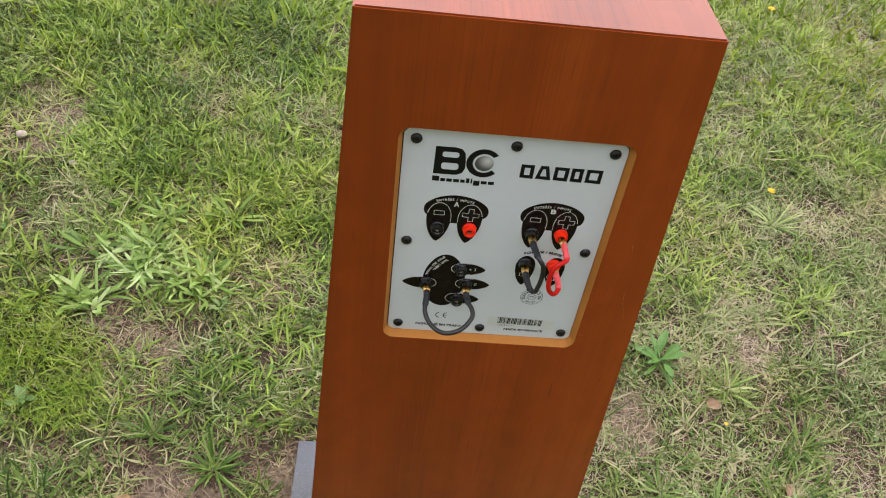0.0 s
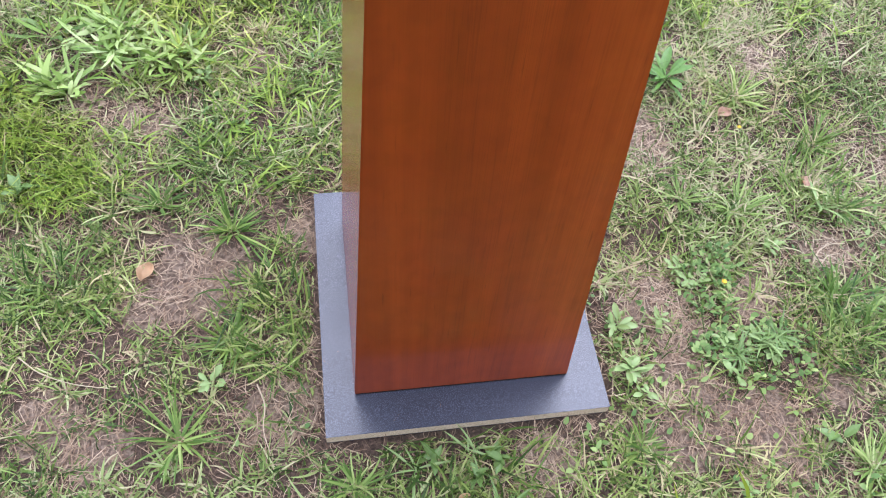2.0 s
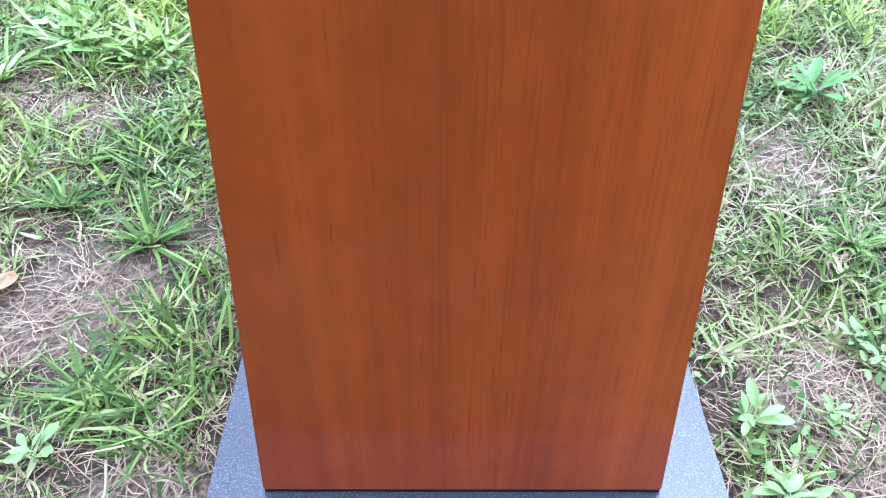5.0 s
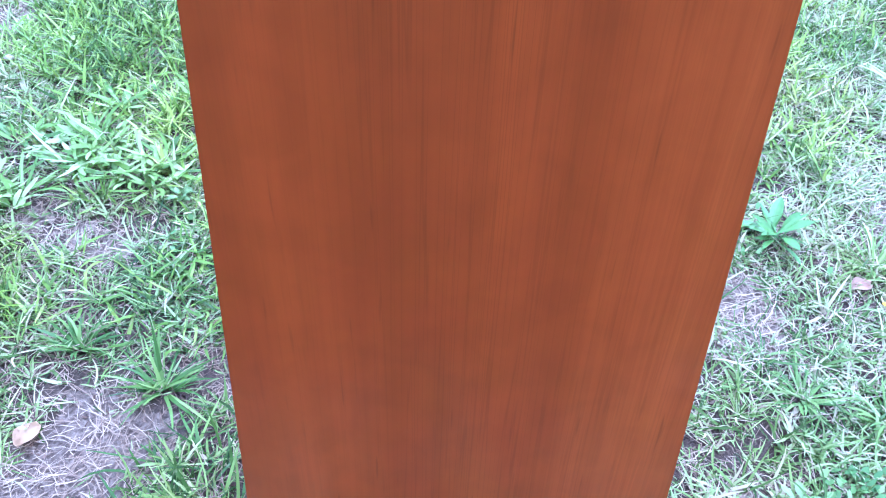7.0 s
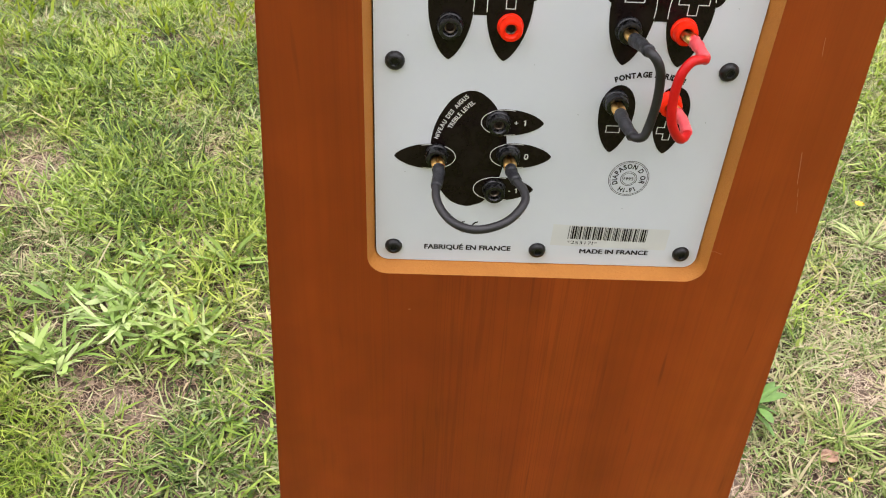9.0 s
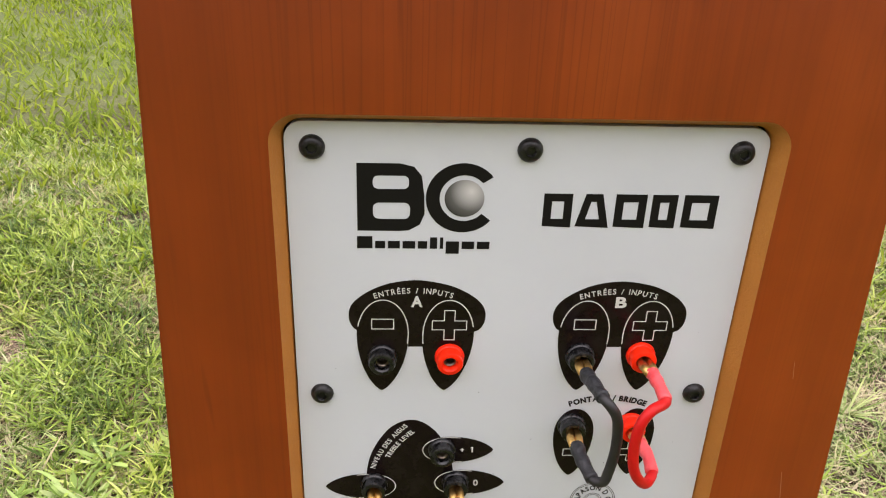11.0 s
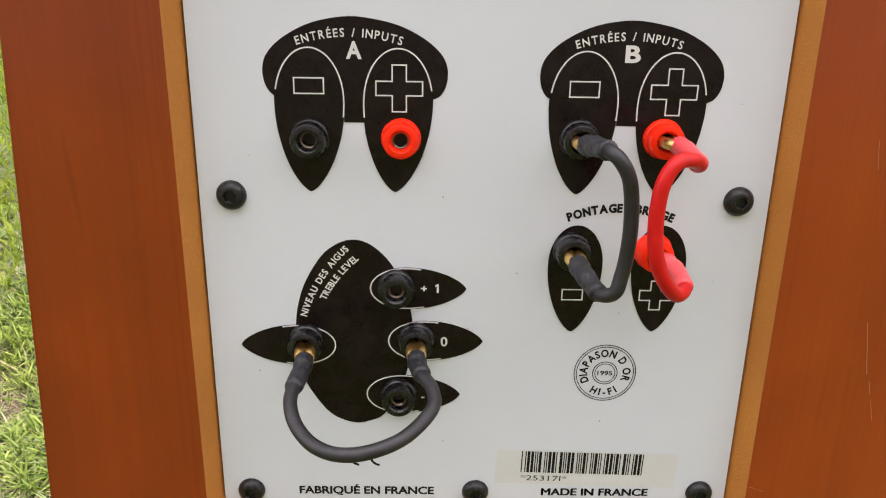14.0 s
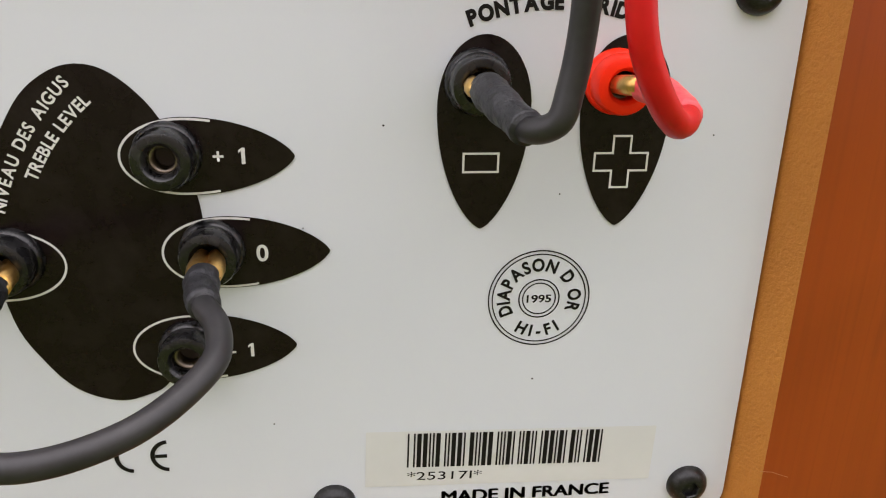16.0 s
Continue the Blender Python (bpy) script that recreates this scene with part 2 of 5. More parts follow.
m = Mat("lawn_soil", rough=0.95)
big = m.noise((1, 1, 1), 6.0, 5.0, 0.6)
thread = m.noise((1, 1, 1), 190.0, 5.0, 0.75, 1.2)
c = m.ramp(thread, [(0.30, (0.020, 0.011, 0.007)), (0.45, (0.055, 0.032, 0.020)), (0.60, (0.125, 0.078, 0.052)), (0.78, (0.26, 0.18, 0.125))])
c = m.mix(m.ramp(big, [(0.42, (0, 0, 0)), (0.64, (0.4, 0.4, 0.4))]), c, (0.065, 0.050, 0.026))
# dry pinkish earth on the bare patches
dry = m.t.nodes.new("ShaderNodeAttribute")
dry.attribute_name = "bare"
earth = m.ramp(m.noise((1, 1, 1), 120.0, 6.0, 0.7), [(0.32, (0.08, 0.052, 0.036)), (0.50, (0.20, 0.142, 0.100)), (0.68, (0.36, 0.275, 0.205))])
ragged = m.t.nodes.new("ShaderNodeMath")
ragged.operation = "MULTIPLY_ADD"
m.link(m.noise((1, 1, 1), 38.0, 5.0, 0.65), ragged.inputs[0])
ragged.inputs[1].default_value = 1.1
m.link(dry.outputs["Fac"], ragged.inputs[2])
c = m.mix(m.ramp(ragged.outputs[0], [(0.95, (0, 0, 0)), (1.0, (0.8, 0.8, 0.8))]), c, earth)
# further off, the lawn closes over the soil
turf = m.ramp(m.noise((1, 1, 1), 2.2, 8.0, 0.65), [(0.32, (0.075, 0.085, 0.022)), (0.5, (0.105, 0.14, 0.028)), (0.68, (0.15, 0.19, 0.042))])
turf = m.mix(0.6, turf, m.mix(1.0, turf, m.ramp(m.noise((1, 1, 1), 70.0, 5.0, 0.7), [(0.35, (0.45, 0.5, 0.5)), (0.65, (1.3, 1.25, 1.2))]), "MULTIPLY"))
away = m.node("ShaderNodeVectorMath")
away.operation = "DISTANCE"
far_tc = m.t.nodes.new("ShaderNodeTexCoord")
m.link(far_tc.outputs["Object"], away.inputs[0])
away.inputs[1].default_value = (0.1, 0.9, 0.0)
reach = m.t.nodes.new("ShaderNodeMapRange")
reach.inputs[1].default_value, reach.inputs[2].default_value = 1.3, 2.6
m.link(away.outputs["Value"], reach.inputs[0])
c = m.mix(m.ramp(reach.outputs[0], [(0.0, (0, 0, 0)), (1.0, (0.92, 0.92, 0.92))]), c, turf)
m.colour(c).bump(thread, 1.0, 0.008)
SOIL = m.m


def leafy(name, stops, thin=0.25, rough=0.36, wave=True):
    """Grass: the colour follows each blade's own tone, with slow drifts over the lawn and worn tips."""
    g = Mat(name, rough=rough, spec=0.22)
    at = g.t.nodes.new("ShaderNodeAttribute")
    at.attribute_name = "tone"
    c = g.ramp(at.outputs["Fac"], stops)
    if wave:
        tone = g.ramp(g.noise((1, 1, 1), 3.2, 3.0), [(0.38, (0.80, 0.92, 0.98)), (0.62, (1.0, 0.98, 0.70))])
        c = g.mix(0.45, c, g.mix(1.0, c, tone, "MULTIPLY"))
        worn = g.ramp(g.noise((1, 1, 1), 130.0, 3.0), [(0.60, (0, 0, 0)), (0.76, (0.36, 0.36, 0.36))])
        c = g.mix(worn, c, (0.38, 0.34, 0.21))
    g.colour(c).thin(c, thin)
    return g.m


GRASS = leafy("lawn_green", [(0.0, (0.030, 0.055, 0.012)), (0.30, (0.080, 0.130, 0.024)), (0.58, (0.190, 0.255, 0.062)), (0.80, (0.310, 0.372, 0.130)), (0.93, (0.40, 0.43, 0.21)), (1.0, (0.45, 0.39, 0.23))])
TUFT = leafy("tuft_green", [(0.0, (0.028, 0.062, 0.012)), (0.5, (0.095, 0.165, 0.032)), (0.85, (0.26, 0.35, 0.09)), (1.0, (0.42, 0.47, 0.19))])
BRIGHT = leafy("bright_green", [(0.0, (0.050, 0.095, 0.012)), (0.5, (0.195, 0.288, 0.040)), (0.85, (0.335, 0.425, 0.075)), (1.0, (0.42, 0.48, 0.13))])
BROAD_LEAF = leafy("broad_leaf_green", [(0.0, (0.055, 0.105, 0.016)), (0.5, (0.175, 0.270, 0.050)), (0.85, (0.31, 0.41, 0.12)), (1.0, (0.42, 0.50, 0.21))])
LIME = leafy("fine_yellow_green", [(0.0, (0.12, 0.20, 0.018)), (0.5, (0.23, 0.33, 0.038)), (1.0, (0.38, 0.45, 0.10))])
FAR_GRASS = leafy("long_lawn_green", [(0.0, (0.105, 0.155, 0.010)), (0.6, (0.195, 0.262, 0.018)), (1.0, (0.285, 0.345, 0.034))], 0.42, 0.7)
STRAW = leafy("dry_straw", [(0.0, (0.14, 0.088, 0.054)), (0.35, (0.29, 0.20, 0.128)), (0.7, (0.41, 0.315, 0.215)), (1.0, (0.52, 0.43, 0.31))], 0.1, 0.6, False)
CRUMB = leafy("dead_leaf_crumb", [(0.0, (0.035, 0.020, 0.012)), (0.5, (0.115, 0.070, 0.045)), (0.85, (0.25, 0.17, 0.115)), (1.0, (0.43, 0.33, 0.24))], 0.05, 0.8, False)
CLOVER = leafy("clover_green", [(0.0, (0.085, 0.165, 0.048)), (0.6, (0.18, 0.28, 0.085)), (1.0, (0.33, 0.42, 0.16))])


def weed_leaf(name, a, b):
    g = Mat(name, rough=0.45)
    c = g.mix(g.noise((1, 1, 1), 60.0, 4.0), a, b)
    g.colour(c).thin(c, 0.22)
    g.bump(g.noise((1, 1, 1), 260.0), 0.3, 0.0008)
    return g.m


WEED = weed_leaf("weed_leaf_green", (0.150, 0.240, 0.062), (0.26, 0.355, 0.120))
WEED_DARK = weed_leaf("weed_leaf_deep_green", (0.075, 0.145, 0.030), (0.155, 0.245, 0.058))
PLANTAIN = weed_leaf("plantain_green", (0.060, 0.145, 0.020), (0.130, 0.250, 0.042))
DEAD_LEAF = weed_leaf("dead_leaf_tan", (0.52, 0.33, 0.17), (0.66, 0.47, 0.29))
RED_LEAF = weed_leaf("dead_leaf_russet", (0.46, 0.26, 0.17), (0.60, 0.41, 0.30))
STALK = weed_leaf("pale_dry_stalk", (0.38, 0.30, 0.19), (0.50, 0.42, 0.29))
PETAL = weed_leaf("yellow_petal", (0.80, 0.55, 0.02), (0.86, 0.66, 0.04))
m = Mat("pale_stone", rough=0.8)
m.colour(m.ramp(m.noise((1, 1, 1), 120.0, 5.0), [(0.3, (0.28, 0.22, 0.18)), (0.7, (0.42, 0.35, 0.30))])).bump(m.noise((1, 1, 1), 200.0), 0.5, 0.002)
STONE = m.m
m = Mat("cream_render", rough=0.9)
m.colour(m.ramp(m.noise((1, 1, 1), 3.0, 6.0), [(0.3, (0.66, 0.60, 0.53)), (0.7, (0.76, 0.71, 0.65))])).bump(m.noise((1, 1, 1), 60.0), 0.4, 0.004)
RENDER = m.m
# muted tone for the unseen wall added behind the camera
m = Mat("added_wall_render", rough=0.9)
m.colour(m.ramp(m.noise((1, 1, 1), 1.5, 6.0), [(0.3, (0.24, 0.21, 0.17)), (0.7, (0.36, 0.32, 0.27))])).bump(m.noise((1, 1, 1), 30.0), 0.4, 0.01)
ADDED_WALL = m.m

# ---- mesh helpers ----
def part(name, bm, material, parent=None, label="", smooth=False):
    """Links a bmesh as one mesh object under a thing or under a part."""
    me = bpy.data.meshes.new(name)
    bmesh.ops.recalc_face_normals(bm, faces=bm.faces)
    for f in bm.faces:
        f.smooth = smooth
    bm.to_mesh(me)
    bm.free()
    me.materials.append(material)
    ob = new(name, me)
    ob.parent = parent
    return tagged(ob, label)


def thing(name, label, category, group="", at=(0, 0, 0)):
    ob = new(name)
    ob.location = at
    ob.empty_display_size = 0.02
    return tagged(ob, label, category, group)


def prism(outline, y_front, y_back, holes=()):
    """A plate in the xz plane, from an outline of (x, z) with holes, between two depths."""
    bm = bmesh.new()
    loops = []
    for ring in (outline, *holes):
        vs = [bm.verts.new((x, y_front, z)) for x, z in ring]
        loops.append([bm.edges.new((a, b)) for a, b in zip(vs, vs[1:] + vs[:1])])
    bmesh.ops.triangle_fill(bm, edges=[e for l in loops for e in l], use_beauty=True, normal=(0, -1, 0))
    if abs(y_back - y_front) > 1e-7:
        made = bmesh.ops.extrude_face_region(bm, geom=bm.faces[:])
        for v in made["geom"]:
            if isinstance(v, bmesh.types.BMVert):
                v.co.y = y_back
    return bm


def round_rect(x0, x1, z0, z1, r, n=6):
    pts = []
    for cx, cz, a0 in ((x1 - r, z1 - r, 0), (x0 + r, z1 - r, 90), (x0 + r, z0 + r, 180), (x1 - r, z0 + r, 270)):
        pts += [(cx + r * math.cos(radians(a0 + 90 * k / n)), cz + r * math.sin(radians(a0 + 90 * k / n))) for k in range(n + 1)]
    return pts


def ring(cx, cz, r, n=48, a0=0.0):
    return [(cx + r * math.cos(a0 + 2 * math.pi * k / n), cz + r * math.sin(a0 + 2 * math.pi * k / n)) for k in range(n)]


def closed_spline(points, n=6):
    """A smooth closed outline through points."""
    out, c = [], len(points)
    for i in range(c):
        p0, p1, p2, p3 = (Vector(points[(i + k) % c]) for k in (-1, 0, 1, 2))
        for k in range(n):
            t = k / n
            out.append(tuple(0.5 * (2 * p1 + (p2 - p0) * t + (2 * p0 - 5 * p1 + 4 * p2 - p3) * t * t + (3 * p1 - p0 - 3 * p2 + p3) * t**3)))
    return out


def smooth_path(points, n=8):
    """A smooth open line through points in space."""
    ps = [Vector(p) for p in points]
    ps = [2 * ps[0] - ps[1]] + ps + [2 * ps[-1] - ps[-2]]
    out = []
    for i in range(1, len(ps) - 2):
        p0, p1, p2, p3 = ps[i - 1 : i + 3]
        for k in range(n):
            t = k / n
            out.append(0.5 * (2 * p1 + (p2 - p0) * t + (2 * p0 - 5 * p1 + 4 * p2 - p3) * t * t + (3 * p1 - p0 - 3 * p2 + p3) * t**3))
    return out + [ps[-2]]


def tube(path, radius, sides=14, wobble=0.0, caps=True, seed=1):
    """A round tube along a path; radius may be a function of 0 to 1."""
    bm, rings = bmesh.new(), []
    rnd = random.Random(seed)
    up = Vector((0.3, 0.2, 1)).normalized()
    for i, p in enumerate(path):
        d = (path[min(i + 1, len(path) - 1)] - path[max(i - 1, 0)]).normalized()
        side = d.cross(up).normalized()
        up = side.cross(d).normalized()
        t = i / (len(path) - 1)
        r = radius(t) if callable(radius) else radius
        rings.append([bm.verts.new(p + (side * math.cos(a) + up * math.sin(a)) * r * (1 + wobble * rnd.uniform(-1, 1))) for a in (2 * math.pi * k / sides for k in range(sides))])
    for a, b in zip(rings, rings[1:]):
        for k in range(sides):
            bm.faces.new((a[k], a[(k + 1) % sides], b[(k + 1) % sides], b[k]))
    if caps:
        bm.faces.new(rings[0][::-1])
        bm.faces.new(rings[-1])
    return bm


def lathe(profile, n=32, centre=(0, 0, 0)):
    """Turns a profile of (radius, depth) about the y axis."""
    bm, rings = bmesh.new(), []
    for r, y in profile:
        if r < 1e-7:
            rings.append([bm.verts.new((centre[0], centre[1] + y, centre[2]))])
        else:
            rings.append([bm.verts.new((centre[0] + r * math.cos(a), centre[1] + y, centre[2] + r * math.sin(a))) for a in (2 * math.pi * k / n for k in range(n))])
    for a, b in zip(rings, rings[1:]):
        for k in range(n):
            q = [a[k % len(a)], a[(k + 1) % len(a)], b[(k + 1) % len(b)], b[k % len(b)]]
            q = [v for i, v in enumerate(q) if v not in q[:i]]
            if len(q) > 2:
                bm.faces.new(q)
    return bm


def lettering(text, height, bold=0.0, squeeze=1.0):
    """Flat letters as a mesh in the xz plane, starting at the origin, of that capital height, facing -y. Returns the bmesh and the width."""
    cu = bpy.data.curves.new("letters", "FONT")
    cu.body, cu.size, cu.offset = text, 1.0, bold
    cu.resolution_u = 4
    ob = bpy.data.objects.new("letters", cu)
    me = ob.to_mesh()
    bm = bmesh.new()
    bm.from_mesh(me)
    ob.to_mesh_clear()
    bpy.data.objects.remove(ob)
    bpy.data.curves.remove(cu)
    s = height / CAPITAL
    xs = [v.co.x for v in bm.verts]
    x0, x1 = min(xs), max(xs)
    for v in bm.verts:
        v.co = ((v.co.x - x0) * s * squeeze, 0, v.co.y * s)
    return bm, (x1 - x0) * s * squeeze


def capital_height():
    cu = bpy.data.curves.new("letters", "FONT")
    cu.body = "H"
    ob = bpy.data.objects.new("letters", cu)
    me = ob.to_mesh()
    h = max(v.co.y for v in me.vertices)
    ob.to_mesh_clear()
    bpy.data.objects.remove(ob)
    bpy.data.curves.remove(cu)
    return h


CAPITAL = capital_height()


def bm_join(into, bm, m=None):
    """Adds a bmesh to another."""
    me = bpy.data.meshes.new("tmp")
    if m is not None:
        bm.transform(m)
    bm.to_mesh(me)
    bm.free()
    into.from_mesh(me)
    bpy.data.meshes.remove(me)


def line_text(text, x0, x1, z, height, bold=0.0, tilt=0.0):
    """A straight line of letters between two x's."""
    bm, w = lettering(text, height, bold)
    k = (x1 - x0) / w
    for v in bm.verts:
        v.co.x *= k
    bm.transform(Matrix.Translation((x0, 0, z)) @ Matrix.Rotation(radians(-tilt), 4, "Y"))
    return bm


def arc_text(text, centre, radius, a0, a1, height, bold=0.0, inside=False, squeeze=0.9):
    """Letters round a circle, from angle a0 to a1 in degrees (0 is +x, 90 is up). inside: they stand on the circle from within, read at its foot."""
    out = bmesh.new()
    widths = [lettering(c, height, bold, squeeze) if c != " " else (None, height * 0.42) for c in text]
    total = sum(w for _, w in widths)
    gap = (abs(radians(a1 - a0)) * radius - total) / max(1, len(text) - 1)
    run, way = 0.0, 1 if a1 > a0 else -1
    for bm, w in widths:
        a = radians(a0) + way * (run + w / 2) / radius
        if bm:
            turn = a + (math.pi / 2 if inside else -math.pi / 2)
            place = Matrix.Translation((centre[0] + radius * math.cos(a), 0, centre[1] + radius * math.sin(a))) @ Matrix.Rotation(-turn, 4, "Y") @ Matrix.Translation((-w / 2, 0, 0))
            bm_join(out, bm, place)
        run += w + gap
    return out


def outline_strip(points, width, closed=True):
    """A flat strip that follows an outline of (x, z)."""
    bm = bmesh.new()
    n = len(points)
    a, b = [], []
    for i, p in enumerate(points):
        q0, q1 = (points[(i - 1) % n], points[(i + 1) % n]) if closed else (points[max(i - 1, 0)], points[min(i + 1, n - 1)])
        d0, d1 = Vector((p[0] - q0[0], p[1] - q0[1])), Vector((q1[0] - p[0], q1[1] - p[1]))
        d0 = d0.normalized() if d0.length > 1e-9 else d1.normalized()
        d1 = d1.normalized() if d1.length > 1e-9 else d0
        t = (d0 + d1).normalized()
        k = 1 / max(0.5, math.sqrt(max(0.0, (1 + d0.dot(d1)) / 2)))
        o = Vector((-t.y, t.x)) * width / 2 * k
        a.append(bm.verts.new((p[0] + o.x, 0, p[1] + o.y)))
        b.append(bm.verts.new((p[0] - o.x, 0, p[1] - o.y)))
    for i in range(n if closed else n - 1):
        j = (i + 1) % n
        bm.faces.new((a[i], a[j], b[j], b[i]))
    return bm


# ---- the ground, one sheet to the horizon ----
def plinth_z(y):
    """The underside of the base board, which lies slightly tilted on the lawn."""
    return 0.03 * (y + 0.0057)


def lawn_z(x, y):
    """The lawn: level behind the camera, rising gently beyond the board, level again further off."""
    s = lambda v: 0.05 * math.log1p(math.exp(v / 0.05)) if v < 1 else v
    z = -0.003 + 0.105 * (s(y - 0.15) - s(y - 1.65)) + 0.012 * noise.noise((x * 1.3, y * 1.3, 0.2)) * min(1.0, max(0.0, abs(x) - 0.1) * 2)
    z += 0.006 * noise.noise((x * 6, y * 6, 3.1))
    inside = min(x + 0.215, 0.225 - x, y + 0.085, 0.375 - y)
    k = min(1.0, max(0.0, inside / 0.02 + 1.0))
    near = min(1.0, max(0.0, 1 + min(x + 0.21, 0.22 - x, y + 0.08, 0.37 - y) / 0.12))
    z = z * (1 - near) + min(z, plinth_z(y) - 0.0045) * near
    return z * (1 - k) + min(z, plinth_z(y) - 0.006) * k


def spaced(lo, hi, fine_lo, fine_hi, step):
    """Coordinates that are dense near the speaker and wide apart far away."""
    n = int(round((fine_hi - fine_lo) / step))
    mid = [fine_lo + (fine_hi - fine_lo) * k / n for k in range(n + 1)]
    below, above, d = [], [], step
    v = fine_lo
    while v > lo:
        d *= 1.35
        v -= d
        below.append(max(v, lo))
    v, d = fine_hi, step
    while v < hi:
        d *= 1.35
        v += d
        above.append(min(v, hi))
    return below[::-1] + mid + above


# patches of dry bare earth: x, y, size
BARE = [(-0.376, 0.226, 0.085), (-0.455, 0.185, 0.05), (0.324, 0.116, 0.075), (0.38, 0.41, 0.06), (-0.253, -0.005, 0.06), (-0.572, 0.011, 0.05), (-0.508, -0.044, 0.05), (0.105, -0.125, 0.045), (0.561, -0.053, 0.045), (0.326, -0.029, 0.06), (-0.573, 0.575, 0.030), (-0.50, 0.55, 0.028), (-0.291, 0.681, 0.045), (0.488, 0.111, 0.05), (0.34, 0.05, 0.05), (0.42, -0.12, 0.08), (0.30, -0.12, 0.05), (-0.82, 1.11, 0.06), (-0.52, 1.0, 0.03), (-0.387, 1.09, 0.05), (-0.448, 0.522, 0.030), (-0.90, 1.24, 0.05), (-0.85, 1.015, 0.05), (0.66, 0.605, 0.06), (0.392, 0.46, 0.05), (0.64, 0.18, 0.05), (0.90, 1.49, 0.07), (1.32, 1.71, 0.07), (-0.20, 0.30, 0.05)]


def influence(x, y, spots):
    v = np.zeros_like(x)
    for cx, cy, r in spots:
        v = np.maximum(v, np.exp(-(((x - cx) ** 2 + (y - cy) ** 2) / (r * r))))
    return v


gx, gy = spaced(-900, 900, -1.5, 1.7, 0.025), spaced(-900, 900, -0.7, 2.2, 0.025)
me = bpy.data.meshes.new("ground")
me.from_pydata([(x, y, lawn_z(x, y)) for y in gy for x in gx], [], [(j * len(gx) + i, j * len(gx) + i + 1, (j + 1) * len(gx) + i + 1, (j + 1) * len(gx) + i) for j in range(len(gy) - 1) for i in range(len(gx) - 1)])
for p in me.polygons:
    p.use_smooth = True
gxx, gyy = np.meshgrid(gx, gy)
me.attributes.new("bare", "FLOAT", "POINT").data.foreach_set("value", influence(gxx.ravel(), gyy.ravel(), BARE).astype(np.float32))
me.materials.append(SOIL)
tagged(new("ground", me), "brown soil and dry thatch of a patchy lawn", "ground", kind="structure")

# ---- the pale wall at the lawn's far end ----
bm = bmesh.new()
bmesh.ops.create_cube(bm, size=1, matrix=Matrix.Translation((-4, 17.2, 1.0)) @ Matrix.Diagonal((60, 0.3, 2.2, 1)))
bmesh.ops.bevel(bm, geom=bm.edges[:], offset=0.02, segments=2, affect="EDGES")
wall = tagged(part("garden_wall", bm, RENDER), "pale cream rendered wall at the far end of the lawn", "wall", kind="structure")
bm = bmesh.new()
bmesh.ops.create_cube(bm, size=1, matrix=Matrix.Translation((-4, 17.2, 2.14)) @ Matrix.Diagonal((60.1, 0.42, 0.08, 1)))
bmesh.ops.bevel(bm, geom=bm.edges[:], offset=0.012, segments=2, affect="EDGES")
part("coping", bm, STONE, wall)

# added unseen wall: closes the place behind the camera and darkens the cabinet's reflections
bm = bmesh.new()
bmesh.ops.create_cube(bm, size=1, matrix=Matrix.Translation((0, -7.0, 2.6)) @ Matrix.Diagonal((30, 0.4, 5.6, 1)))
bmesh.ops.bevel(bm, geom=bm.edges[:], offset=0.02, segments=2, affect="EDGES")
tagged(part("added_back_wall", bm, ADDED_WALL), "plain stone-coloured wall added out of view behind the camera to darken reflections", "wall", kind="structure")

# ---- the base board ----
BY, ZP = -0.0057, 0.8358  # depth of the cabinet's back face; height of the terminal plate's middle
board = thing("base_board", "grey laminated chipboard base board with raw edges on the grass", "board", at=(0, 0, 0))


def board_slab(z0, z1, grow, y0=-0.064, y1=0.357, x0=-0.195, x1=0.203, edge=0.0008):
    bm = bmesh.new()
    vs = []
    for z in (z0, z1):
        for x, y in ((x0 - grow, y0 - grow), (x1 + grow, y0 + 0.0032 - grow), (x1 + grow, y1 + grow), (x0 - grow, y1 + grow)):
            vs.append(bm.verts.new((x, y, plinth_z(y) + z)))
    for f in ((0, 3, 2, 1), (4, 5, 6, 7), (0, 1, 5, 4), (1, 2, 6, 5), (2, 3, 7, 6), (3, 0, 4, 7)):
        bm.faces.new([vs[k] for k in f])
    bmesh.ops.bevel(bm, geom=bm.edges[:], offset=edge, segments=2, affect="EDGES")
    return bm


part("core", board_slab(-0.0002, 0.0160, 0), CHIPBOARD, board, "raw pale chipboard core")
part("top_laminate", board_slab(0.0160, 0.0169, 0.0003, edge=0.0003), LAMINATE, board, "speckled slate-grey laminate")
part("bottom_laminate", board_slab(-0.0010, -0.0002, 0, edge=0.0002), LAMINATE, board)

# ---- the loudspeaker ----
speaker = thing("loudspeaker", "tall tapering floor loudspeaker in red-brown cherry veneer, seen from behind", "loudspeaker")
TOP, FOOT = 1.0058, 0.0190


def half(z):
    """Half the cabinet's width at a height: it widens towards the foot."""
    return 0.1114 + 0.0502 * (ZP - z)


def foot_z(y):
    return FOOT + 0.03 * (y - BY)


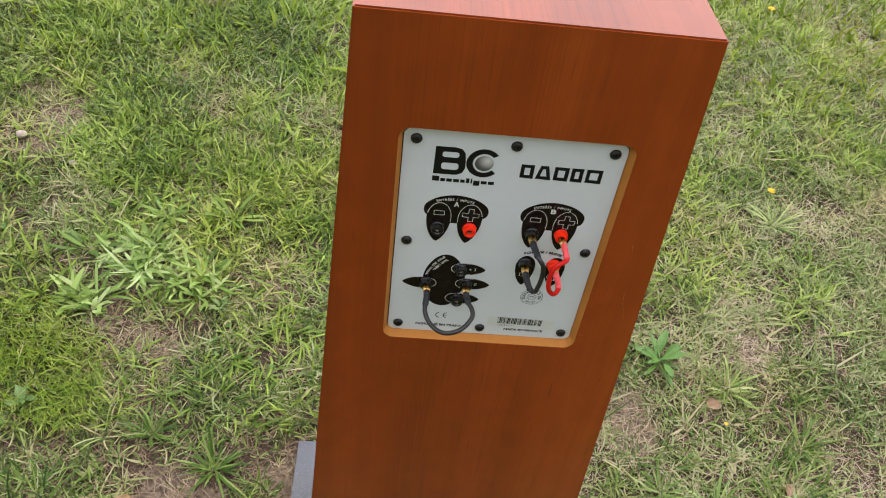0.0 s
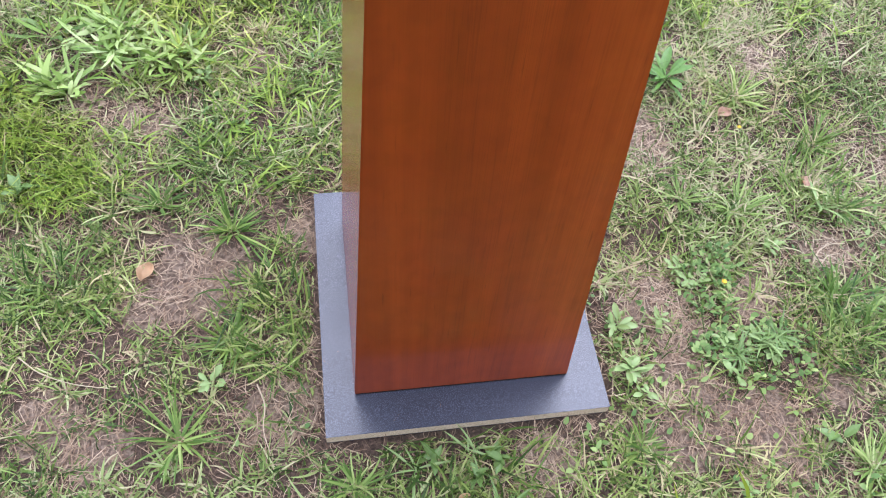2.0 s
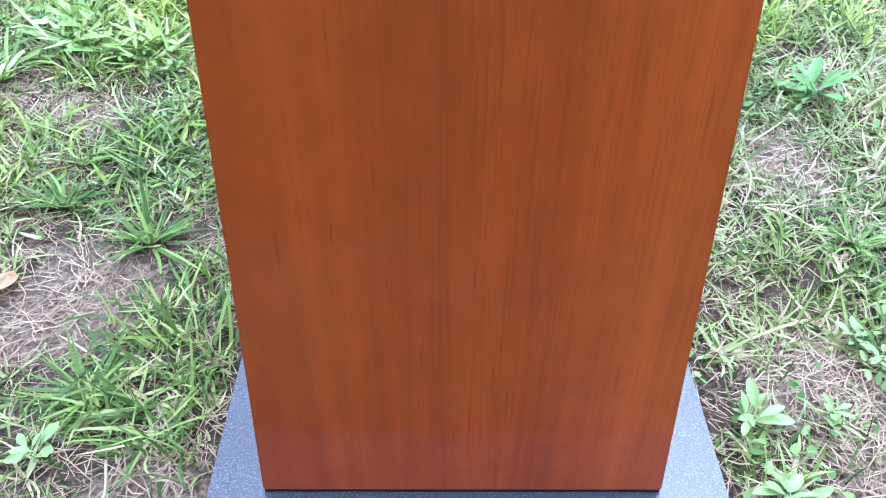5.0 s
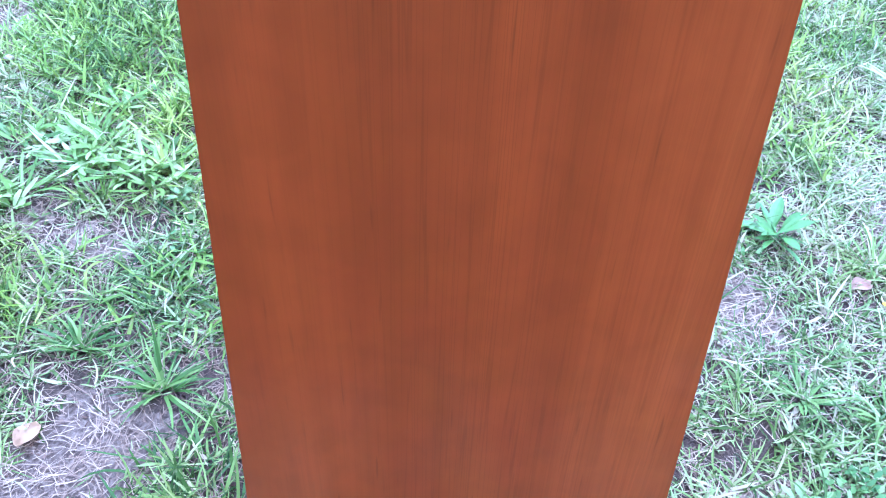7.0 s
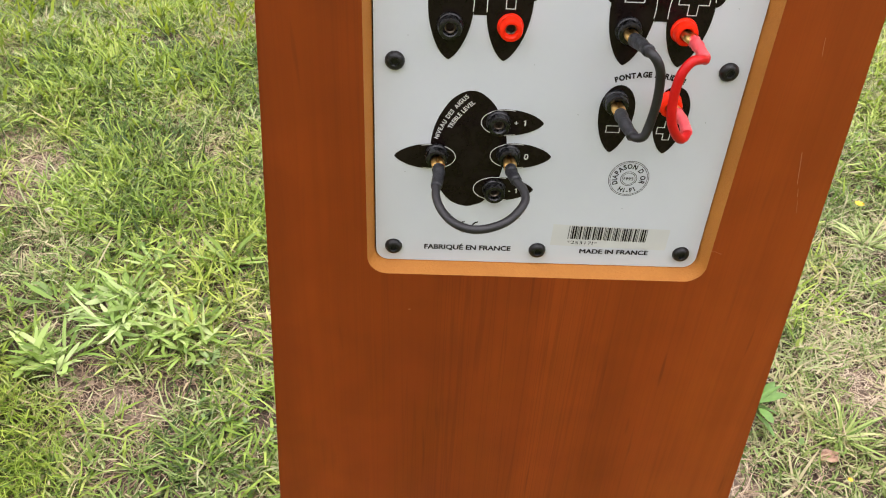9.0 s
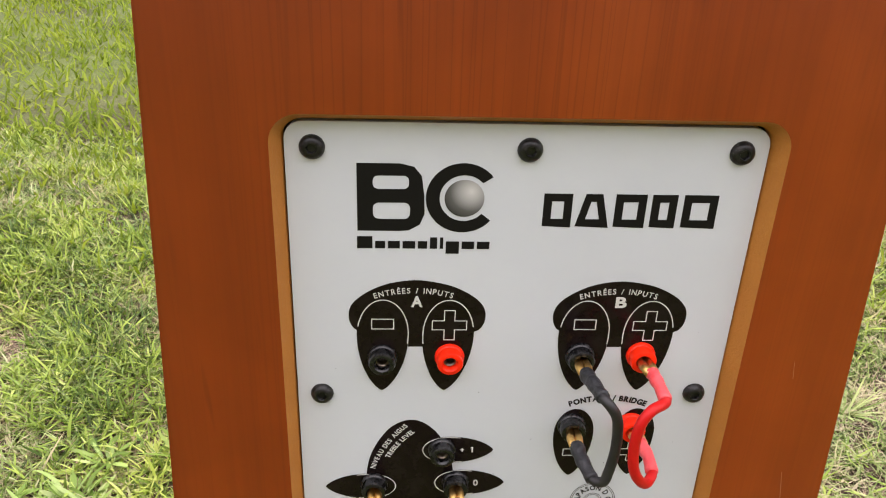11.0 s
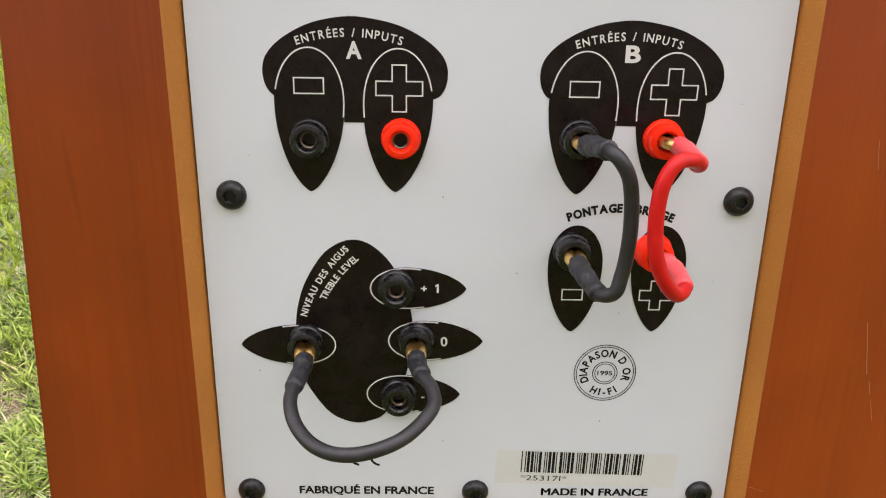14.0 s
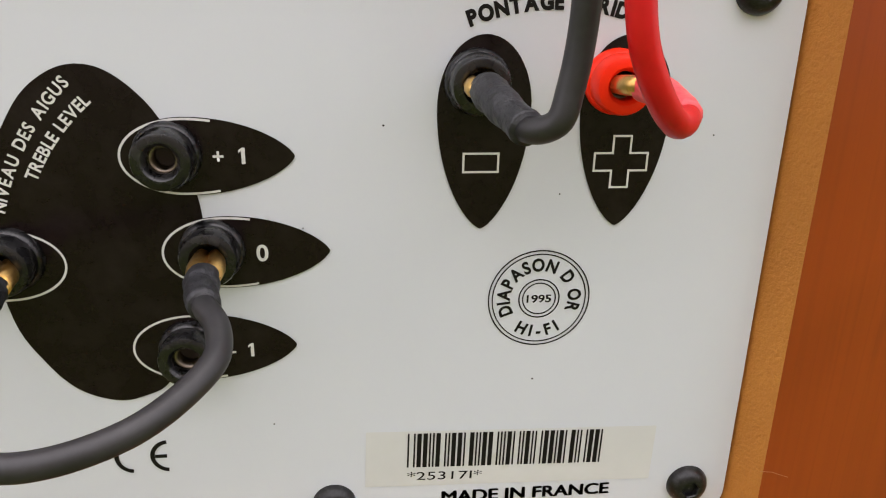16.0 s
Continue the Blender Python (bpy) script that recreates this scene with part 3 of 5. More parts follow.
OPEN = round_rect(-0.0732, 0.0732, ZP - 0.0960, ZP + 0.0955, 0.0085, 8)
bm = bmesh.new()
F_TOP, F_FOOT = 0.262, 0.300
c = {}
for s in (-1, 1):
    c[s, "bt"] = bm.verts.new((s * half(TOP), BY, TOP))
    c[s, "bf"] = bm.verts.new((s * half(FOOT), BY, FOOT))
    c[s, "ft"] = bm.verts.new((s * half(TOP), F_TOP, TOP))
    c[s, "ff"] = bm.verts.new((s * half(FOOT), F_FOOT, foot_z(F_FOOT)))
for loop in (((-1, "bt"), (1, "bt"), (1, "ft"), (-1, "ft")), ((-1, "bf"), (-1, "ff"), (1, "ff"), (1, "bf")), ((-1, "ft"), (1, "ft"), (1, "ff"), (-1, "ff")), ((-1, "bt"), (-1, "ft"), (-1, "ff"), (-1, "bf")), ((1, "bt"), (1, "bf"), (1, "ff"), (1, "ft"))):
    bm.faces.new([c[k] for k in loop])
# the back, with the opening cut into it
inner = [bm.verts.new((x, BY, z)) for x, z in OPEN]
edges = [bm.edges.new((a, b)) for a, b in zip(inner, inner[1:] + inner[:1])]
ob4 = [c[-1, "bt"], c[1, "bt"], c[1, "bf"], c[-1, "bf"]]
edges += [bm.edges.get((a, b)) for a, b in zip(ob4, ob4[1:] + ob4[:1])]
bmesh.ops.triangle_fill(bm, edges=edges, use_beauty=True, normal=(0, -1, 0))
outer_edges = [e for e in bm.edges if all(v in c.values() for v in e.verts) and not (abs(e.verts[0].co.y - BY) < 1e-6 and abs(e.verts[1].co.y - BY) < 1e-6 and e.calc_face_angle(0) < 0.1)]
bmesh.ops.bevel(bm, geom=outer_edges, offset=0.0011, segments=2, affect="EDGES")
cabinet = part("cabinet", bm, CHERRY, speaker)
cabinet.data.materials.append(CHERRY_TOP)
for p in cabinet.data.polygons:
    if p.normal.z > 0.9:
        p.material_index = 1

# black strip in the gap under the cabinet, standing in for its shadow
bm = bmesh.new()
bmesh.ops.create_cube(bm, size=1, matrix=Matrix.Translation((0, BY + 0.0097, 0.01875)) @ Matrix.Diagonal((2 * half(FOOT) - 0.003, 0.020, 0.0027, 1)))
bmesh.ops.bevel(bm, geom=bm.edges[:], offset=0.0004, segments=2, affect="EDGES")
part("gap_shade_strip", bm, INK, speaker, "black strip under the cabinet in place of the gap's shadow")

# bevelled bare edge of the opening, down to the recess
def loop_ring(rows):
    """Skins loops of (outline, depth)."""
    bm, prev = bmesh.new(), None
    for outline, y in rows:
        vs = [bm.verts.new((x, y, z)) for x, z in outline]
        if prev:
            for k in range(len(vs)):
                bm.faces.new((prev[k], prev[(k + 1) % len(vs)], vs[(k + 1) % len(vs)], vs[k]))
        prev = vs
    return bm


edge_in = round_rect(-0.0704, 0.0704, ZP - 0.0927, ZP + 0.0926, 0.0060, 8)
edge_mid = round_rect(-0.0709, 0.0709, ZP - 0.0932, ZP + 0.0931, 0.0063, 8)
part("recess_edge", loop_ring([(OPEN, BY), (edge_mid, -0.0004), (edge_in, 0.0004), (edge_in, 0.004)]), MDF, speaker, "bare golden-brown fibreboard bevel", True)
part("recess_floor", prism(round_rect(-0.0706, 0.0706, ZP - 0.0929, ZP + 0.0928, 0.006, 8), 0.0040, 0.0055), HOLE, speaker)
for x, y in ((-0.11, 0.03), (0.11, 0.03), (-0.11, 0.27), (0.11, 0.27)):
    bm = lathe([(0, 0.0015), (0.012, 0.0015), (0.012, -0.0015), (0, -0.0015)], 20)
    bm.transform(Matrix.Translation((x, y, plinth_z(y) + 0.0175)) @ Matrix.Rotation(radians(90), 4, "X"))
    part("foot_pad", bm, BLACK_PLASTIC, speaker)

# the terminal plate
plate_out = round_rect(-0.0698, 0.0698, ZP - 0.0924, ZP + 0.0919, 0.0055, 8)
bm = prism(plate_out, 0.0, 0.0025)
plate = part("terminal_plate", bm, PLATE, speaker, "pale grey painted metal terminal plate")


def on_plate(name, bm, material, lift, label=""):
    """Lays flat print on the plate; drawn in millimetres from its middle."""
    bm.transform(Matrix.Translation((0, -lift, ZP)) @ Matrix.Scale(0.001, 4))
    for f in bm.faces:
        if f.normal.y > 0:
            f.normal_flip()
    me = bpy.data.meshes.new(name)
    bm.normal_update()
    bm.to_mesh(me)
    bm.free()
    me.materials.append(material)
    ob = new(name, me)
    ob.parent = plate
    return tagged(ob, label)


def flat(outline, holes=()):
    return prism(outline, 0.0, 0.0, holes)


def drop(length, w, n=28, head=0.36):
    """A teardrop outline with its round head at the origin and its tip at (0, -length). The first and last points are at the tip."""
    left = []
    for k in range(1, n):
        u = 1 - (k / n) ** 1.6  # from tip to shoulder
        left.append((-w * (1 - u * u) ** 0.70, -length * (head + (1 - head) * u)))
    for k in range(n // 2 + 1):
        a = math.pi / 2 * k / (n // 2)
        left.append((-w * math.cos(a), -length * head * (1 - math.sin(a))))
    return [(0.0, -length)] + left + [(-x, z) for x, z in left[-2::-1]]


def placed(outline, x, z, angle=0.0):
    ca, sa = math.cos(radians(angle)), math.sin(radians(angle))
    return [(x + px * ca - pz * sa, z + px * sa + pz * ca) for px, pz in outline]


def head_of(outline, share):
    """The part of a drop's outline nearest to its head."""
    n = len(outline)
    k = int(n * (1 - share) / 2)
    return outline[k : n - k]


def bar_outline(x, z, w, h):
    return [(x - w / 2, z - h / 2), (x + w / 2, z - h / 2), (x + w / 2, z + h / 2), (x - w / 2, z + h / 2)]


def plus_outline(x, z, w, h, arm):
    a, b, c = w / 2, h / 2, arm / 2
    return [(x + px, z + pz) for px, pz in ((-a, -c), (-c, -c), (-c, -b), (c, -b), (c, -c), (a, -c), (a, c), (c, c), (c, b), (-c, b), (-c, c), (-a, c))]


L0, L1, L2 = 0.00010, 0.00018, 0.00026

# the two input fields
DOME = [(-17.6, 23.4), (-19.6, 24.4), (-20.9, 26.6), (-21.3, 29.6), (-20.6, 32.6), (-18.4, 35.4), (-15.0, 37.9), (-10.5, 40.1), (-5.5, 41.4), (0.0, 41.9)]
for field, letter in ((-31.5, "A"), (33.0, "B")):
    curve = smooth_path([(x, 0, z) for x, z in DOME + [(-x * 1.02, z - 0.2) for x, z in DOME[-2::-1]]], 4)
    dome = [(p.x, p.z) for p in curve] + [(2.6, 23.0), (2.6, 17.7), (-2.6, 17.7), (-2.6, 23.0)]
    on_plate("input_field", flat([(field + x, z) for x, z in dome]), BLACK_PRINT, L0, "gloss black printed field")
    for dx, skew in ((-10.6, -0.4), (10.2, -0.8)):
        shape = [(x + skew * ((35.3 - z) / 34.3) ** 2, z) for x, z in placed(drop(34.3, 8.25), field + dx, 35.1)]
        on_plate("terminal_drop", flat(shape), BLACK_PRINT, L1, "gloss black printed teardrop")
        line = [(field + dx + (x - field - dx) * 0.975, z - 0.2) for x, z in shape if z > (18.2 if (x - field - dx) * dx < 0 else 24.4)]
        on_plate("drop_outline", outline_strip(line, 0.34, False), PALE_INK, L2)
    on_plate("minus_sign", outline_strip(bar_outline(field - 10.7, 26.2, 6.9, 3.6), 0.32), PALE_INK, L2)
    on_plate("plus_sign", outline_strip(plus_outline(field + 10.4, 25.8, 10.9, 10.8, 3.3), 0.32), PALE_INK, L2)
    on_plate("lettering", arc_text("ENTRÉES / INPUTS", (field - 0.8, -1.9), 39.3, 108.3, 72.6, 1.85, 0.015), PALE_INK, L2, "ENTRÉES / INPUTS in pale capitals")
    on_plate("lettering", line_text(letter, field - 1.85, field + 1.75, 32.6, 3.6, 0.035), PALE_INK, L2, "pale capital " + letter)

# the bridge field
for x, z in ((23.1, -7.1), (44.2, -6.9)):
    shape = placed(drop(28.8, 6.9), x, z)
    on_plate("bridge_drop", flat(shape), BLACK_PRINT, L1, "gloss black printed teardrop")
on_plate("minus_sign", outline_strip(bar_outline(22.85, -25.6, 5.2, 2.8), 0.32), PALE_INK, L2)
on_plate("plus_sign", outline_strip(plus_outline(44.2, -25.6, 8.2, 7.9, 2.7), 0.32), PALE_INK, L2)
on_plate("lettering", arc_text("PONTAGE / BRIDGE", (33.5, -38.0), 34.4, 112.0, 68.0, 2.0, 0.055), INK, L0, "PONTAGE / BRIDGE in black capitals")

# the treble field
BLOB = [(-47.9, -36.5), (-46.2, -25.9), (-41.6, -17.0), (-37.2, -12.9), (-32.8, -11.5), (-28.3, -12.8), (-23.4, -17.6), (-19.8, -25.0), (-17.9, -33.0), (-18.2, -42.0), (-20.6, -52.5), (-25.0, -60.4), (-28.8, -62.7), (-33.2, -63.4), (-38.8, -61.2), (-43.2, -56.0), (-46.5, -49.0)]
on_plate("treble_field", flat(closed_spline(BLOB, 5)), BLACK_PRINT, L0, "gloss black printed oval field")
for x, z, angle, length in ((-28.8, -24.4, 90, 24.6), (-24.3, -39.0, 90, 24.7), (-30.1, -54.6, 90, 24.9), (-37.5, -40.4, -90, 24.6)):
    shape = placed(drop(length, 5.7, head=0.38), x, z, angle)
    on_plate("treble_drop", flat(shape), BLACK_PRINT, L1, "gloss black printed teardrop")
    ca, sa = math.cos(radians(angle)), math.sin(radians(angle))
    inner = placed(drop(length - 1.2, 5.42, head=0.38), x + 0.30 * sa, z - 0.30 * ca, angle)
    on_plate("drop_outline", outline_strip(head_of(inner, 0.47), 0.34, False), PALE_INK, L2)
on_plate("lettering", arc_text("NIVEAU DES AIGUS", (-5.2, -44.3), 41.5, 163.4, 133.4, 1.65, 0.025), PALE_INK, L2, "NIVEAU DES AIGUS in pale capitals")
on_plate("lettering", arc_text("TREBLE LEVEL", (-9.3, -42.9), 34.2, 153.9, 129.9, 1.65, 0.025), PALE_INK, L2, "TREBLE LEVEL in pale capitals")
for text, x, z, h in (("+", -15.7, -25.4, 2.0), ("1", -12.1, -25.5, 2.4), ("0", -10.5, -40.4, 2.5), ("-", -15.4, -56.2, 2.0), ("1", -12.7, -56.4, 2.3)):
    if text == "1":
        bm = flat([(0.16 * h, 0), (0.38 * h, 0), (0.38 * h, h), (0.2 * h, h), (0, 0.84 * h), (0, 0.68 * h), (0.16 * h, 0.80 * h)])
    else:
        bm, w = lettering(text, h, 0.02)
    bm.transform(Matrix.Translation((x, 0, z)))
    on_plate("lettering", bm, PALE_INK, L2, "pale level mark")

# the maker's mark, as plain shapes: a slotted block, an open ring round a shaded disc, a row of bars
block = [(-49.6, 58.5), (-49.6, 79.8), (-37.0, 79.8), (-33.0, 78.8), (-30.8, 76.0), (-30.0, 70.0), (-29.8, 64.0), (-31.2, 60.6), (-34.5, 58.7), (-37.5, 58.5)]
slots = [round_rect(-45.0, -34.5, 71.9, 76.0, 1.6, 4), round_rect(-45.0, -34.1, 62.4, 67.6, 1.8, 4)]
on_plate("mark_block", flat(block, slots), INK, L0, "plain black slotted block")
arc = [(-18.6 + 10.95 * math.cos(radians(a)), 69.2 + 10.95 * math.sin(radians(a))) for a in range(38, 323, 6)]
arc += [(-18.3 + 7.2 * math.cos(radians(a)), 69.2 + 7.2 * math.sin(radians(a))) for a in range(318, 41, -6)]
on_plate("mark_ring", flat(arc), INK, L0, "plain black open ring")
disc = on_plate("mark_disc", flat([(x, z) for x, z in ring(0, 0, 5.85)]), HALFTONE, L1, "grey shaded disc")
disc.data.transform(Matrix.Translation((0, 0, -ZP)))
disc.location = (-0.0182, 0, ZP + 0.0692)
x = -49.8
for w, low, high in ((4.6, 0, 5.2), (3.0, 0, 3.7), (3.6, 0, 3.7), (3.8, 0, 3.7), (2.8, 0, 3.7), (2.2, 0, 5.0), (1.0, 0, 5.0), (4.0, -1.6, 3.7), (3.8, 0, 3.7), (3.8, 0, 3.7)):
    on_plate("mark_bar", flat([(x, 52.1 + low + 0.6), (x + w, 52.1 + low + 0.6), (x + w, 52.1 + high - 0.6), (x, 52.1 + high - 0.6)]), INK, L0)
    x += w + 0.80
# the model mark, as plain hollow blocks
for a0, a1, slant in ((5.3, 13.9, 0.0), (15.2, 25.4, 2.6), (26.8, 36.2, 0.0), (37.8, 45.5, 0.0), (47.4, 57.8, 0.0)):
    out = [(a0, 60.6), (a1, 60.2), (a1 - slant, 71.1), (a0 + slant, 71.1)]
    hole = [(a0 + 2.5 + slant * 0.2, 63.0), (a1 - 2.5 - slant * 0.2, 63.0), (a1 - 2.5 - slant * 0.7, 68.6), (a0 + 2.5 + slant * 0.7, 68.6)]
    on_plate("model_block", flat(out, [hole]), INK, L0)

# small print at the foot of the plate
on_plate("lettering", line_text("FABRIQUÉ EN FRANCE", -49.1, -11.7, -86.1, 2.3, 0.035), INK, L0, "FABRIQUÉ EN FRANCE in black capitals")
made = line_text("MADE IN FRANCE", 18.2, 47.9, -86.3, 2.2, 0.0)
for dx, dz in ((0.10, 0.0), (0.20, 0.0), (0.30, 0.0), (0.10, 0.14), (0.22, 0.14)):
    bm_join(made, line_text("MADE IN FRANCE", 18.2 + dx, 47.9 + dx, -86.3 + dz, 2.2, 0.0))
on_plate("lettering", made, INK, L0, "MADE IN FRANCE in black capitals")
for cx, bar in ((-32.1, False), (-26.5, True)):
    arc = [(cx + 3.0 * math.cos(radians(a)), -74.1 + 3.0 * math.sin(radians(a))) for a in range(95, 266, 10)] + [(cx + 2.3 * math.cos(radians(a)), -74.1 + 2.3 * math.sin(radians(a))) for a in range(265, 94, -10)]
    bm = flat(arc)
    if bar:
        bm_join(bm, flat(bar_outline(cx - 1.3, -74.1, 1.9, 0.65)))
    on_plate("conformity_mark", bm, INK, L0)
# the round seal
SX, SZ = 33.1, -47.9
for r, w in ((8.15, 0.22), (7.55, 0.20), (3.25, 0.22), (2.65, 0.20)):
    on_plate("seal_ring", outline_strip(ring(SX, SZ, r, 64), w), INK, L0)
on_plate("lettering", arc_text("DIAPASON D OR", (SX, SZ), 4.75, 211.0, -26.0, 2.0, 0.035, squeeze=0.85), INK, L0, "black capitals round a seal")
on_plate("lettering", arc_text("HI-FI", (SX, SZ), 6.65, 236.0, 304.0, 1.9, 0.035, True), INK, L0, "HI-FI in black capitals")
on_plate("lettering", line_text("1995", SX - 2.0, SX + 2.0, SZ - 0.65, 1.25, 0.02), INK, L0, "the year 1995 in black")

# the bar-coded label
LABEL_TILT = Matrix.Rotation(radians(1.4), 4, "Y")


def tilted(bm):
    bm.transform(Matrix.Translation((5.2, 0, -76.8)) @ LABEL_TILT)
    return bm


label = on_plate("barcode_label", tilted(flat(round_rect(0.0, 50.2, -5.5, 5.4, 0.2, 2))), LABEL, L0, "yellowed clear label with a bar code")
# wide and narrow elements of the printed characters, bar and space in turn
CODE = {"*": "nwnnwnwnn", "2": "nnwwnnnnw", "5": "wnnwwnnnn", "3": "wnwwnnnnn", "1": "wnnwnnnnw", "7": "nnnwnnwnw", "I": "nnwnnwwnn"}
x = 7.0
for char in "*25317I*":
    for k, kind in enumerate(CODE[char]):
        w = 0.288 if kind == "n" else 0.74
        if k % 2 == 0:
            on_plate("code_bar", tilted(flat([(x, -1.7), (x + w, -1.7), (x + w, 5.0), (x, 5.0)])), INK, L1).parent = label
        x += w
    x += 0.30
on_plate("lettering", tilted(line_text("*25317I*", 7.1, 20.0, -4.3, 1.6, 0.0)), INK, L1, "small black figures")

# black button-head screws
def crisp(ob, angle=32):
    """Keeps the sharp edges of a turned part sharp."""
    ob.data.set_sharp_from_angle(angle=radians(angle))
    return ob


rnd = random.Random(4)
for x, z in ((-62, 84.4), (0, 84.4), (62, 84.4), (-62, -0.4), (62.2, -0.5), (-62.3, -85.1), (-0.2, -85.2), (62.5, -85.1)):
    prof = [(0.00001, -0.0011), (0.00135, -0.0011), (0.00140, -0.0020), (0.00155, -0.0022), (0.0020, -0.0022), (0.0028, -0.00185), (0.0034, -0.0011), (0.0037, -0.0004), (0.0037, 0.0002)]
    bm = lathe(prof, 36)
    turn = rnd.uniform(0, 60)
    for v in bm.verts:  # six-sided socket
        r = math.hypot(v.co.x, v.co.z)
        if 0.0009 < r < 0.00165:
            a = (math.degrees(math.atan2(v.co.z, v.co.x)) + turn) % 60 - 30
            k = 1.10 * math.cos(math.pi / 6) / math.cos(radians(a))
            v.co.x, v.co.z = v.co.x * k, v.co.z * k
    bm.transform(Matrix.Translation((x / 1000, 0, ZP + z / 1000)))
    crisp(part("screw", bm, SCREW, speaker, "black button-head screw", True))


def socket(x, z, material, label):
    """A round 4 mm socket with a stepped collar."""
    prof = [(0.0020, 0.0005), (0.0020, -0.0038), (0.0022, -0.0046), (0.0027, -0.0051), (0.0036, -0.0051), (0.0040, -0.0049), (0.00425, -0.0043), (0.0043, -0.0022), (0.0043, -0.0017), (0.0045, -0.0015), (0.0047, -0.0012), (0.0048, -0.0008), (0.0048, 0.0001)]
    bm = lathe(prof, 32)
    bm.transform(Matrix.Translation((x / 1000, 0, ZP + z / 1000)))
    ob = crisp(part("socket", bm, material, speaker, label, True))
    bm = lathe([(0.00195, -0.0030), (0.0016, -0.0030), (0.0016, 0.0004)], 24)
    bm.transform(Matrix.Translation((x / 1000, 0, ZP + z / 1000)))
    part("contact", bm, CONTACT, ob, "dull metal sleeve", True)
    bm = lathe([(0.0, 0.0003), (0.0021, 0.0003)], 24)
    bm.transform(Matrix.Translation((x / 1000, -0.0008, ZP + z / 1000)))
    part("bore", bm, HOLE, ob)
    return ob


for x, z, red in ((-42.3, 13.9, 0), (-20.7, 14.1, 1), (21.7, 14.5, 0), (41.8, 14.8, 1), (21.9, -13.7, 0), (42.3, -13.6, 1), (-21.9, -24.0, 0), (-16.8, -38.5, 0), (-45.3, -39.3, 0), (-21.3, -54.7, 0)):
    socket(x, z, RED_PLASTIC if red else BLACK_PLASTIC, "glossy red plastic socket" if red else "black plastic socket")


# ---- the three bridging wires, pushed into the sockets ----
def plug(name, a, b, parent):
    """A split brass pin between two points: two half shells with a slot."""
    a, b = Vector(a), Vector(b)
    d = (b - a).normalized()
    side = d.cross(Vector((0, 0.2, 1))).normalized()
    for s in (-1, 1):
        path = [a + side * s * 0.0010, a.lerp(b, 0.5) + side * s * 0.0013, b + side * s * 0.0010]
        part(name, tube(path, lambda t: 0.00142 - 0.00020 * abs(t - 0.5), 10), BRASS, parent, "tarnished brass pin half", True)


def bridging_wire(label, wire_mat, sleeve_mat, ends, wire, seed, radius=0.00162, thick=1.0):
    """ends: two of (socket face, pin end, sleeve bend, sleeve end); wire: points between the sleeves. Millimetres from the plate's middle."""
    mm = lambda p: Vector((p[0] / 1000, p[1] / 1000, ZP + p[2] / 1000))
    ob = thing("jumper_wire", label, "cable")
    for n, (face, pin, bend, end) in enumerate(ends):
        plug("plug", mm(face), mm(pin), ob)
        path = smooth_path([mm(face).lerp(mm(pin), 0.86), mm(pin).lerp(mm(bend), 0.4), mm(bend), mm(end)], 9)
        part("sleeve", tube(path, lambda t: thick * (0.0022 + 0.0003 * min(1, t * 5) - 0.00045 * t + 0.00012 * math.sin(t * 14 + seed) + 0.00022 * math.exp(-(((t - 0.95) / 0.06) ** 2)) + 0.00018 * math.exp(-(((t - 0.06) / 0.05) ** 2))), 18, 0.03, seed=seed + n), sleeve_mat, ob, "shrunk plastic sleeve", True)
    points = [mm(p) for p in [ends[0][2]] + [ends[0][3]] + wire + [ends[1][3]] + [ends[1][2]]]
    part("wire", tube(smooth_path(points, 10), radius, 16), wire_mat, ob, "", True)
    return ob


bridging_wire("dark grey insulated wire loop with black sleeves and brass pins", WIRE, SHRINK,
    [((-45.3, -3.0, -39.3), (-44.3, -10.2, -40.1), (-44.6, -15.5, -40.6), (-45.3, -21.5, -41.4)), ((-16.8, -3.0, -38.5), (-16.6, -11.0, -39.0), (-16.1, -15.0, -38.9), (-14.9, -19.5, -38.9))],
    [(-45.3, -26.2, -42.7), (-43.5, -31.4, -44.6), (-40.0, -36.4, -46.0), (-35.8, -40.2, -46.2), (-31.0, -42.0, -46.0), (-25.3, -41.4, -45.4), (-19.4, -38.5, -44.4), (-14.9, -33.8, -42.9), (-12.2, -28.8, -41.2), (-12.8, -23.8, -39.6)], 3)
bridging_wire("dark grey insulated wire with black sleeves and brass pins", WIRE, SHRINK,
    [((21.7, -3.0, 14.5), (21.4, -12.6, 15.4), (22.2, -19.2, 16.6), (23.2, -26.4, 17.2)), ((21.9, -3.0, -13.7), (21.2, -13.0, -12.8), (22.3, -19.0, -13.9), (24.0, -25.0, -15.3))],
    [(25.0, -29.2, 16.0), (27.2, -29.3, 12.4), (28.4, -28.5, 7.4), (28.9, -28.0, 1.0), (28.8, -27.4, -5.0), (28.0, -27.5, -10.2), (26.8, -27.6, -14.0)], 5)
bridging_wire("bright red insulated wire with pink sleeves and brass pins", RED_WIRE, PINK,
    [((41.8, -3.0, 14.8), (42.5, -12.4, 15.5), (43.1, -17.8, 14.9), (43.5, -23.4, 13.8)), ((42.3, -3.0, -13.6), (42.8, -12.0, -12.4), (43.6, -18.0, -12.9), (43.4, -23.6, -14.2))],
    [(40.6, -28.2, 15.8), (36.6, -31.4, 16.2), (33.9, -32.6, 13.2), (32.8, -32.9, 8.2), (32.8, -32.8, 1.8), (33.8, -32.8, -4.6), (36.6, -31.4, -10.2), (40.2, -28.4, -14.0)], 8, 0.00165, 0.90)


